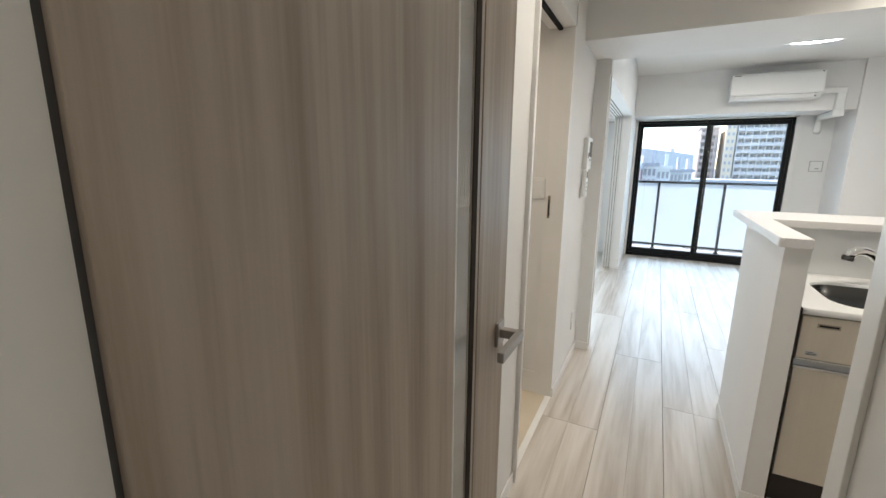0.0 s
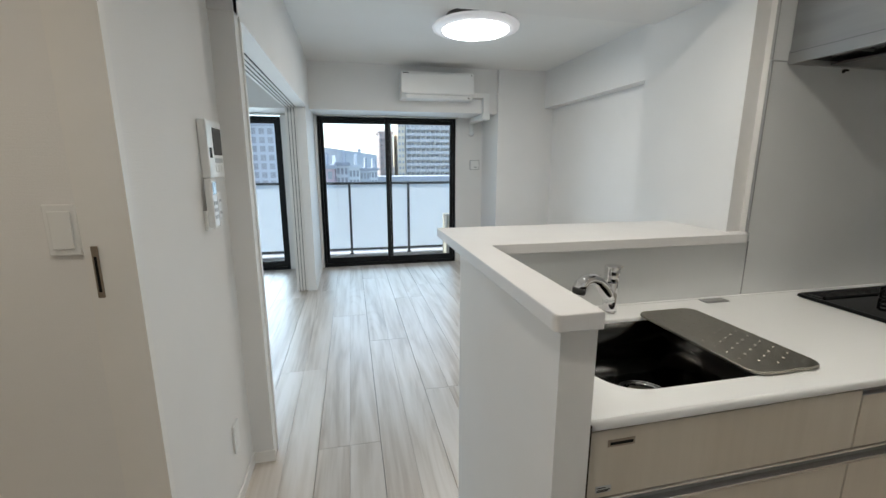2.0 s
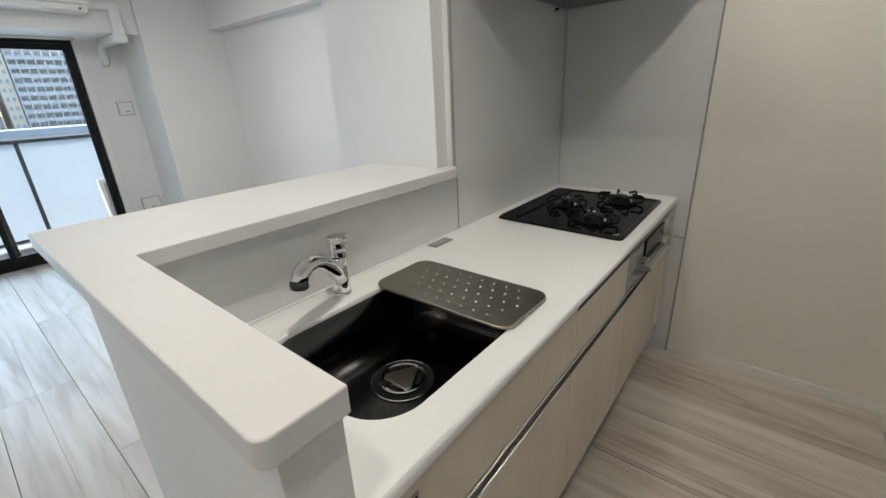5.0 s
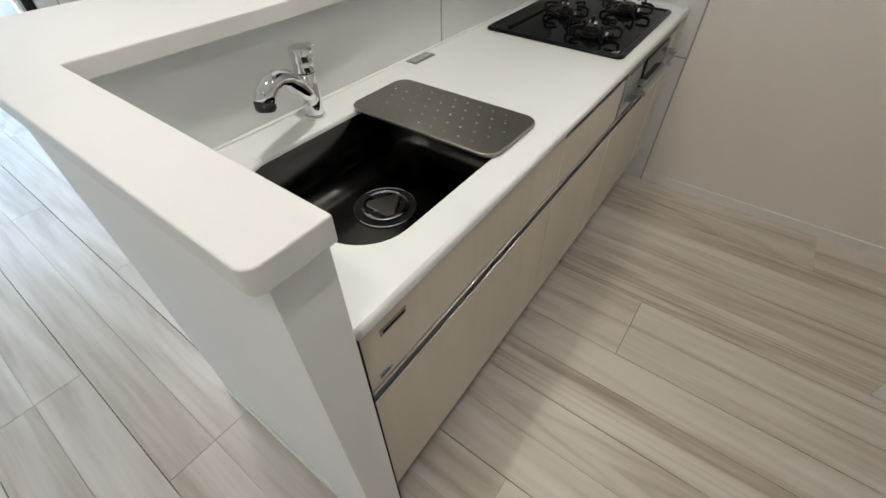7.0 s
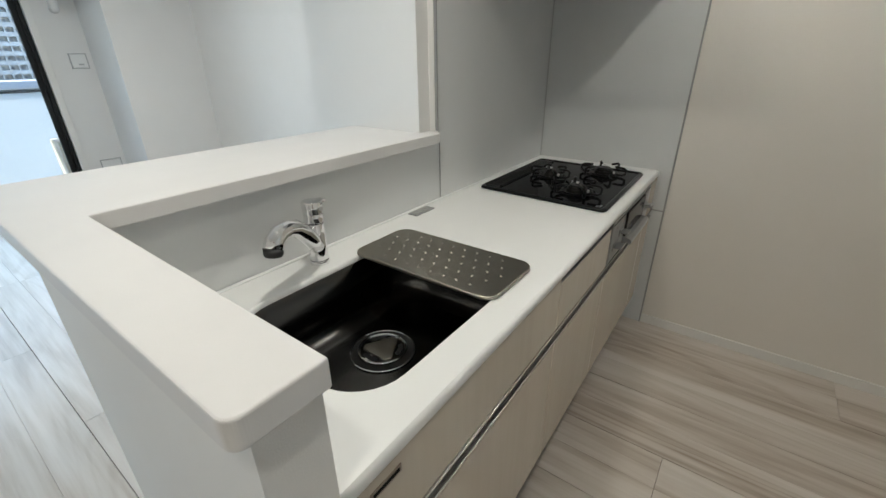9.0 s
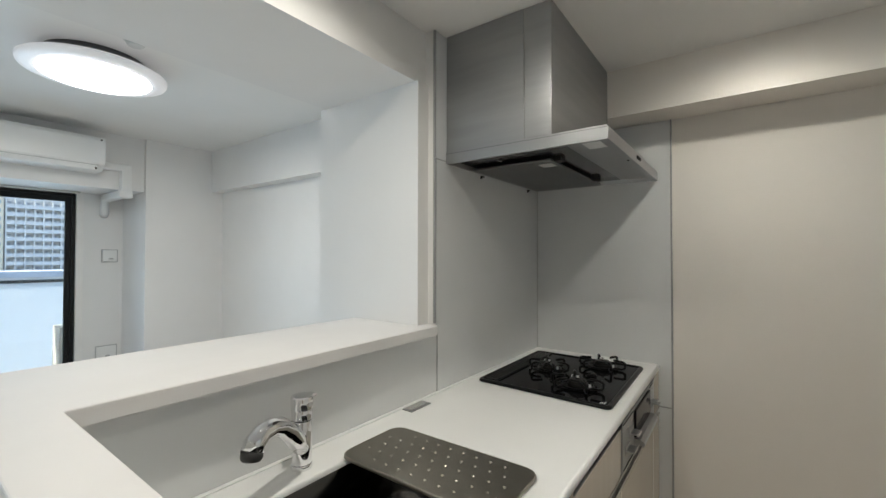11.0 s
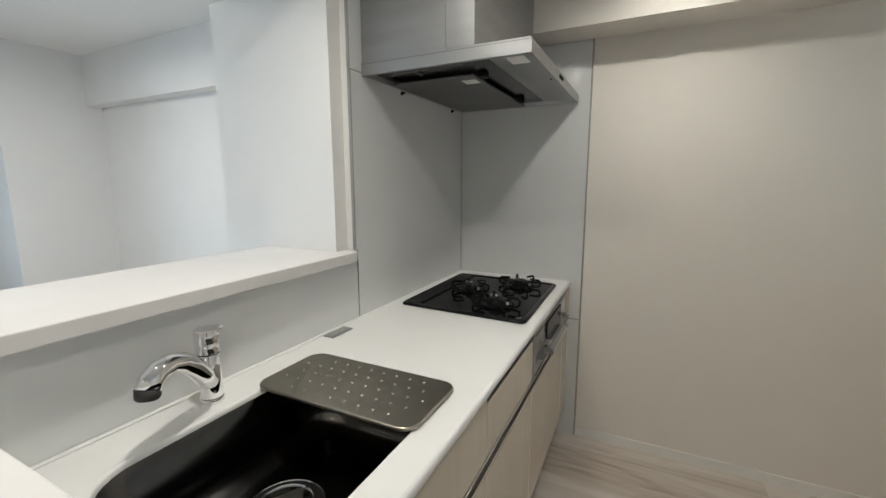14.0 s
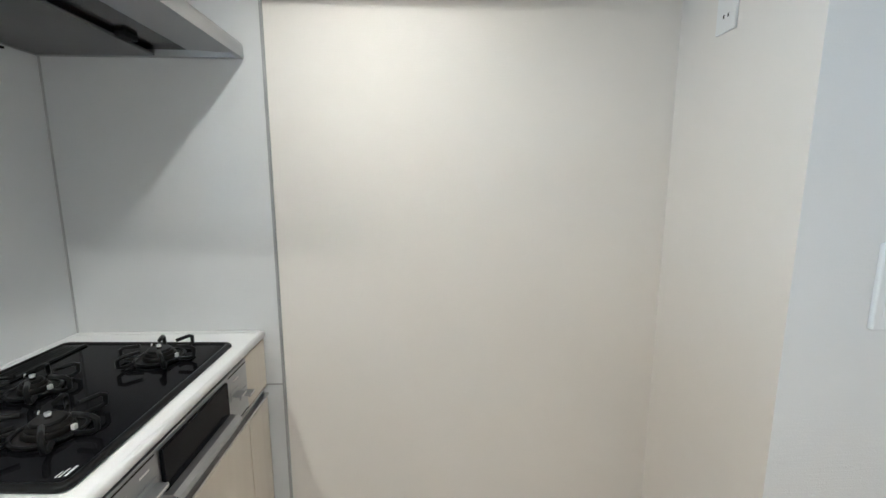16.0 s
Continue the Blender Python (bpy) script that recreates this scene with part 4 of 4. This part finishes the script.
def window(name, x0, x1, z0, z1, mid):
    w = thing(name, (x0 + x1) / 2, YW, z0, "black aluminium sliding balcony window, closed", "window", "balcony windows", "structure")
    f = 0.032
    part("window_frame", merge(box(x0, x0 + f, YW, YW + 0.10, z0, z1), box(x1 - f, x1, YW, YW + 0.10, z0, z1), box(x0 + f, x1 - f, YW, YW + 0.10, z1 - f, z1), box(x0 + f, x1 - f, YW, YW + 0.10, z0, z0 + 0.04)), BLACKALU, w)
    for a, b, y, nm in ((x0 + f, mid + 0.04, YW + 0.055, "sash"), (mid - 0.04, x1 - f, YW + 0.015, "sash")):
        st = 0.042
        zb, zt = z0 + 0.04, z1 - f
        s = part(nm, merge(box(a, a + st, y, y + 0.03, zb, zt, 0.002), box(b - st - 0.03 * (nm == ""), b, y, y + 0.03, zb, zt, 0.002), box(a + st, b - st, y, y + 0.03, zt - 0.052, zt, 0.002), box(a + st, b - st, y, y + 0.03, zb, zb + 0.072, 0.002)), BLACKALU, w)
        g = part("pane", box(a + st, b - st, y + 0.012, y + 0.017, zb + 0.072, zt - 0.052), GLASS, s, "clear glass pane")
        g.visible_shadow = False
    part("latch", box(mid - 0.020, mid - 0.002, YW + 0.004, YW + 0.016, 0.86, 0.95, 0.003), BLACKALU, w)


window("window_1", -0.325, 1.490, 0.0, 1.975, 0.575)
window("window_2", -2.515, -0.765, 0.0, 1.955, -1.66)
structure("window_casing", merge(box(1.492, 1.545, 6.845, 6.875, 0.0, 1.985, 0.002), box(-0.357, -0.327, 6.845, 6.875, 0.0, 1.985, 0.002)), TRIM, "white casing beside the balcony window", "trim")
crl = thing("curtain_rail", 0.58, 6.80, 1.966, "slim grey double curtain rail above the window", "curtain rail")
for y in (6.76, 6.81):
    part("rail", box(-0.33, 1.50, y, y + 0.018, 1.966, 1.984, 0.002), ALU, crl)
crl2 = thing("curtain_rail", -1.64, 6.80, 1.966, "slim grey double curtain rail above the window", "curtain rail")
for y in (6.76, 6.81):
    part("rail", box(-2.5, -0.62, y, y + 0.018, 1.966, 1.984, 0.002), ALU, crl2)
for nm, x0, x1, z0, z1 in (("vent_cover", 1.695, 1.832, 1.295, 1.428), ("wall_hatch", 1.655, 1.835, 0.30, 0.445)):
    t = thing(nm, (x0 + x1) / 2, 6.87, z0, "white square wall plate with a grey outline by the window", "wall plate")
    part("frame", merge(box(x0, x1, 6.858, 6.870, z0, z0 + 0.008), box(x0, x1, 6.858, 6.870, z1 - 0.008, z1), box(x0, x0 + 0.008, 6.858, 6.870, z0 + 0.008, z1 - 0.008), box(x1 - 0.008, x1, 6.858, 6.870, z0 + 0.008, z1 - 0.008)), PLASTICGREY, t)
    part("plate", box(x0 + 0.009, x1 - 0.009, 6.855, 6.870, z0 + 0.009, z1 - 0.009, 0.003), PLASTIC, t)
    part("tab", box((x0 + x1) / 2 - 0.01, (x0 + x1) / 2 + 0.03, 6.8535, 6.856, z0 + 0.03, z0 + 0.045, 0.001), PLASTICGREY, t)

# ---- air conditioner with its duct cover ----
ac = thing("air_conditioner", 1.08, 6.2, 2.10, "white wall-mounted air conditioner above the window", "air conditioner")


def extrude_x(profile, x0, x1, bevel=0.0):
    b = bmesh.new()
    a = [b.verts.new((x0, y, z)) for y, z in profile]
    c = [b.verts.new((x1, y, z)) for y, z in profile]
    for i in range(len(profile)):
        j = (i + 1) % len(profile)
        b.faces.new((a[i], a[j], c[j], c[i]))
    b.faces.new(a[::-1])
    b.faces.new(c)
    if bevel:
        bmesh.ops.bevel(b, geom=b.edges[:], offset=bevel, segments=2, profile=0.5, affect="EDGES", clamp_overlap=True)
    return b


part("body", extrude_x([(6.299, 2.105), (6.299, 2.388), (6.09, 2.388), (6.075, 2.375), (6.075, 2.17), (6.12, 2.105)], 0.662, 1.503, 0.004), PLASTIC, ac)
part("front_panel", extrude_x([(6.075, 2.390), (6.058, 2.386), (6.050, 2.36), (6.050, 2.165), (6.058, 2.152), (6.075, 2.150)], 0.660, 1.505, 0.003), PLASTIC, ac)
part("flap", extrude_x([(6.066, 2.147), (6.062, 2.140), (6.075, 2.108), (6.120, 2.099), (6.124, 2.104), (6.085, 2.118)], 0.715, 1.45, 0.001), PLASTIC, ac)
part("flap_gap", box(0.70, 1.46, 6.066, 6.074, 2.146, 2.1505), PLASTICGREY, ac)
part("maker_mark", box(0.68, 0.745, 6.0492, 6.0502, 2.366, 2.374), DARK, ac)
part("lamp_mark", merge(cyl(1.475, 6.0495, 2.366, 0.007, 0.007, 0.002, "y", 12), cyl(1.44, 6.056, 2.118, 0.008, 0.008, 0.004, "y", 12)), DARK, ac)
dc = thing("duct_cover", 1.69, 6.27, 1.90, "white plastic pipe cover beside the air conditioner", "pipe cover")
part("elbow", box(1.506, 1.752, 6.225, 6.299, 2.155, 2.215, 0.008), PLASTIC, dc)
part("riser", box(1.672, 1.752, 6.222, 6.299, 1.965, 2.16, 0.008), PLASTIC, dc)
part("corner", box(1.655, 1.760, 6.215, 6.330, 1.905, 1.975, 0.012), PLASTIC, dc)
part("run", box(1.668, 1.748, 6.32, 6.80, 1.915, 1.980, 0.008), PLASTIC, dc)
part("wall_elbow", tube([(1.708, 6.78, 1.945), (1.708, 6.82, 1.935), (1.708, 6.835, 1.90), (1.708, 6.835, 1.80), (1.708, 6.868, 1.78)], [0.033, 0.036, 0.036, 0.036, 0.036], 16), PLASTIC, dc)

# ---- ceiling lamp and detector ----
CX, CY = 1.07, 4.57
cl = thing("ceiling_lamp", CX, CY, CL, "round white glowing ceiling lamp with a clear rim", "ceiling lamp")
# the mount's dark colour draws the shadow line under the ceiling
part("mount", cyl(CX, CY, 2.468, 0.235, 0.235, 0.062, seg=48), HOODIN, cl, "mounting base, coloured dark for the shade above the lamp")


def lathe(profile, seg=56):
    b = bmesh.new()
    rings = [loop_ring(b, [(CX + r * math.cos(2 * math.pi * k / seg), CY + r * math.sin(2 * math.pi * k / seg)) for k in range(seg)], z) for r, z in profile]
    for p, q in zip(rings, rings[1:]):
        bridge(b, p, q)
    b.faces.new(rings[-1])
    return b


part("shade", lathe([(0.24, 2.437), (0.325, 2.437), (0.340, 2.428), (0.336, 2.410), (0.310, 2.400), (0.262, 2.396), (0.258, 2.400)]), RIMGLOW, cl, "pale translucent outer rim")
part("diffuser", lathe([(0.262, 2.402), (0.257, 2.393), (0.22, 2.389), (0.12, 2.386), (0.02, 2.3855)]), LAMPGLOW, cl, "glowing diffuser")
sd = thing("smoke_detector", 1.11, 4.10, CL, "small round white smoke detector on the ceiling", "smoke detector")
part("base", cyl(1.11, 4.10, 2.49, 0.055, 0.055, 0.02, seg=32, bevel=0.003), DETECTOR, sd)
part("head", cyl(1.11, 4.10, 2.468, 0.036, 0.048, 0.026, seg=32, bevel=0.004), DETECTOR, sd)

# ---- balcony ----
structure("balcony_floor", box(-3.2, 3.0, 6.99, 8.20, -0.30, -0.12), CONCRETE, "grey concrete balcony floor", "balcony")
structure("balcony_curb", box(-3.2, 3.0, 7.90, 8.20, -0.12, -0.065, 0.005), CONCRETE, "grey concrete balcony curb", "curb")
# assumed slab, out of view, added to block direct sun
structure("balcony_ceiling", box(-3.2, 3.0, 6.99, 8.25, 2.55, 2.75), CONCRETE, "unseen concrete slab over the balcony that keeps the sun out", "balcony")
structure("balcony_wall_end", box(2.9, 3.0, 6.99, 8.2, -0.12, 2.55), CONCRETE, "concrete end wall of the balcony", "wall")
bal = thing("balcony_railing", 0.0, 8.0, -0.065, "balcony railing with dark posts and frosted panels", "railing")
part("handrail", box(-3.2, 2.9, 7.965, 8.03, 1.060, 1.095, 0.006), RAILDARK, bal)
part("bottom_rail", box(-3.2, 2.9, 7.985, 8.015, -0.005, 0.025, 0.003), RAILDARK, bal)
for k in range(-3, 4):
    x = 0.04 + 0.937 * k
    if x > 2.8:
        continue
    part("post", merge(box(x - 0.018, x + 0.018, 7.965, 8.0, -0.065, 1.060, 0.003), box(x - 0.035, x + 0.035, 7.95, 8.02, -0.065, -0.050)), RAILDARK, bal)
    if x < 1.5:
        part("panel", box(x + 0.004, x + 0.933, 8.003, 8.011, 0.026, 1.059), FROST, bal, "frosted glass panel")
    else:
        part("panel", box(x + 0.004, 2.89, 8.003, 8.011, 0.026, 1.059), FROST, bal, "frosted glass panel")
BEIGE = mottled("unit_beige", (0.62, 0.58, 0.48), (0.67, 0.63, 0.53), 5, 0.5)
ou = thing("outdoor_unit", 1.92, 7.6, -0.12, "beige air-conditioner outdoor unit on the balcony", "outdoor unit")
part("case", box(1.505, 2.30, 7.47, 7.76, -0.06, 0.592, 0.008), BEIGE, ou)
part("foot", box(1.60, 1.66, 7.46, 7.77, -0.12, -0.06, 0.003), DARK, ou)
part("foot", box(2.14, 2.20, 7.46, 7.77, -0.12, -0.06, 0.003), DARK, ou)
part("grille", merge(*[tube([(1.80 + r * math.cos(radians(t)), 7.464, 0.27 + r * math.sin(radians(t))) for t in range(0, 361, 20)], 0.004, 5) for r in (0.06, 0.12, 0.18, 0.24)]), DARK, ou)

# ---- the town beyond ----
structure("ground", box(-1500, 1500, 9.5, 3000, -18.4, -18.0), mottled("asphalt", (0.10, 0.11, 0.12), (0.15, 0.155, 0.16), 0.05, 0.9), "grey streets of the town far below", "ground")


def paint(name, c, rough=0.8):
    return mottled(name, c, tuple(min(1, v * 1.12) for v in c), 0.3, rough)


# town colours are paled, some blue-grey, to paint in distance haze
GREYBLUE, BROWN, SUNLITCREAM = paint("facade_grey", (0.58, 0.565, 0.54)), paint("facade_brown", (0.52, 0.44, 0.40)), paint("facade_cream_sunlit", (0.70, 0.61, 0.47))
PINK, WHITEB, HAZYBLUE = paint("facade_pink", (0.58, 0.45, 0.47)), paint("facade_white", (0.74, 0.76, 0.77)), paint("facade_blue_haze", (0.55, 0.58, 0.61))
ROOFD = paint("roof_dark", (0.42, 0.44, 0.48))
PARAPET, PARAPETP = paint("parapet_pale", (0.56, 0.555, 0.545)), paint("parapet_pink", (0.62, 0.54, 0.54))
FARGLASS = mottled("far_glass", (0.36, 0.37, 0.39), (0.46, 0.47, 0.49), 0.8, 0.5, spec=0.2)


def tower(name, x0, x1, y0, y1, top, storey, wall, band, label, bays=6, balconies=True, side=False, floors=9):
    t = thing(name, (x0 + x1) / 2, (y0 + y1) / 2, -18.0, label, "building")
    part("wall", box(x0, x1, y0, y1, -18.0, top), wall, t)
    part("roof", merge(box(x0 - 0.3, x1 + 0.3, y0 - 0.3, y1 + 0.3, top, top + 0.5), box(x0 + (x1 - x0) * 0.55, x0 + (x1 - x0) * 0.8, y0 + 2, y1 - 1, top + 0.5, top + 2.2)), band, t)
    bay = (x1 - x0) / bays
    for f in range(floors):
        z = top - storey * (f + 1)
        if balconies:
            part("balcony", merge(box(x0 + 0.2, x1 - 0.2, y0 - 1.3, y0, z - 0.15, z), box(x0 + 0.2, x1 - 0.2, y0 - 1.3, y0 - 1.18, z, z + storey * 0.4)), band, t)
        for b in range(bays):
            xa = x0 + bay * b + bay * 0.16
            part("window", box(xa, xa + bay * 0.62, y0 - 0.06, y0 + 0.02, z + 0.15, z + storey * 0.76), FARGLASS, t)
            if balconies:
                part("divider", box(x0 + bay * b + 0.20, x0 + bay * b + 0.48, y0 - 1.34, y0, z, z + storey - 0.16), wall, t)
        if side:
            for k in range(2):
                ya = y0 + 2 + k * 4.5
                part("window", box(x0 - 0.06, x0 + 0.02, ya, ya + 1.6, z + 0.7, z + storey * 0.72), FARGLASS, t)
    return t


tw = tower("apartment_tower", 19.2, 38.0, 150, 162, 15.3, 2.05, GREYBLUE, PARAPET, "tall grey-blue apartment tower with balcony rows", 11, floors=11)
# the end wall's brighter cream paints the sunlight on it
part("end_wall", box(16.6, 19.1, 149, 163, -18.0, 15.9), SUNLITCREAM, tw, "cream end wall with sunlight in its colour")
for f in range(11):
    for k in range(2):
        part("end_window", box(17.0 + k * 1.1, 17.55 + k * 1.1, 148.93, 149.02, 14.0 - 2.05 * f, 14.9 - 2.05 * f), FARGLASS, tw)
tower("apartment_block", 10.3, 15.2, 152, 166, 12.2, 1.95, BROWN, paint("parapet_brown", (0.52, 0.43, 0.39)), "brownish apartment block with balconies", 4, floors=9, side=True)
tower("pink_apartment", -44.0, -21.6, 100, 112, 10.2, 1.75, PINK, PARAPETP, "wide pinkish apartment building with balcony bands", 8, floors=8)
tower("slate_building", -21.2, -15.9, 102, 114, 9.6, 1.9, HAZYBLUE, ROOFD, "narrow slate-blue building with few windows", 3, False, floors=7)
tower("pink_office", -6.6, -2.1, 60, 70, 0.75, 1.5, PINK, ROOFD, "low pink building with a dark flat roof", 5, False, floors=3)
for i, (x0, x1, y0, top, m) in enumerate(((-1.9, -0.2, 66, 1.15, WHITEB), (-0.1, 1.5, 68, 0.75, WHITEB), (1.7, 3.2, 72, 0.30, HAZYBLUE), (-4.6, -2.2, 84, 0.9, WHITEB), (3.3, 5.0, 80, 0.25, WHITEB))):
    tower("small_building", x0, x1, y0, y0 + 7, top, 1.4, m, WHITEB if i % 2 else ROOFD, "small pale town building", 3, False, floors=3)
for x0, x1, top in ((8.0, 11.0, 15.0), (11.4, 14.5, 11.0), (-3.0, 0.5, 8.5)):
    far_t = thing("far_tower", (x0 + x1) / 2, 420, -18.0, "distant blue tower with haze in its colour", "building")
    part("wall", box(x0, x1, 415, 425, -18.0, top), HAZYBLUE, far_t)
    part("roof", box(x0 - 0.2, x1 + 0.2, 414.8, 425.2, top, top + 0.6), HAZYBLUE, far_t)
via = thing("viaduct", 0.0, 230, -18.0, "long elevated road in the distance, haze in its grey-blue colour", "viaduct")
part("deck", prism([(-23.5, 120), (24.0, 340), (30.0, 338), (-17.0, 118)], -3.5, 7.3), HAZYBLUE, via)
part("parapet", prism([(-23.7, 120), (23.8, 340.4), (24.0, 340.4), (-23.5, 120)], 7.3, 8.0), PARAPET, via)
hall = thing("long_hall", 30, 124, -18.0, "long dark-roofed hall before the towers", "building")
part("wall", box(6.0, 60.0, 120, 130, -18.0, -3.2), PARAPET, hall)
part("roof", box(5.5, 60.5, 119.5, 131, -3.2, -2.0), ROOFD, hall)

# ---- floor planks: 303 mm boards with a middle groove ----
PW, PL = 0.303, 1.85


def plank_mesh(length):
    w, g = PW - 0.0022, 0.0020
    prof = [(0, -0.0115), (0, -0.0012), (0.0010, 0), (w / 2 - 0.0012, 0), (w / 2, -g), (w / 2 + 0.0012, 0), (w - 0.0010, 0), (w, -0.0012), (w, -0.0115)]
    n = len(prof)
    vs = [(x, y, z) for y in (0.0009, length - 0.0009) for x, z in prof]
    fs = [(i, i + n, i + n + 1, i + 1) for i in range(n - 1)] + [tuple(range(n)), tuple(reversed(range(n, 2 * n)))]
    me = bpy.data.meshes.new("plank")
    me.from_pydata(vs, [], fs)
    me.update()
    me.materials.append(FLOORWOOD)
    return me


START = {-2: 3.91, -1: 3.066, 0: 2.46, 1: 3.505, 2: 2.10, 3: 2.32, 4: 1.542, 5: 1.98, 6: 2.21, 7: 0.995}
full = plank_mesh(PL)
rng = random.Random(5)
for k in range(-10, 8):
    x = 0.157 + PW * k
    low, high = (0.492 if k > 1 else -1.59, 6.868) if k >= -2 else (3.06, 6.868)
    y = START.get(k, 1.0 + rng.random() * PL)
    while y > low:
        y -= PL
    while y < high:
        a, b = max(y, low), min(y + PL, high)
        if b - a > 0.02:
            o = new("plank", full if b - a > PL - 1e-4 else plank_mesh(b - a))
            o.parent = slab
            o.location = (x, a, 0.0)
        y += PL
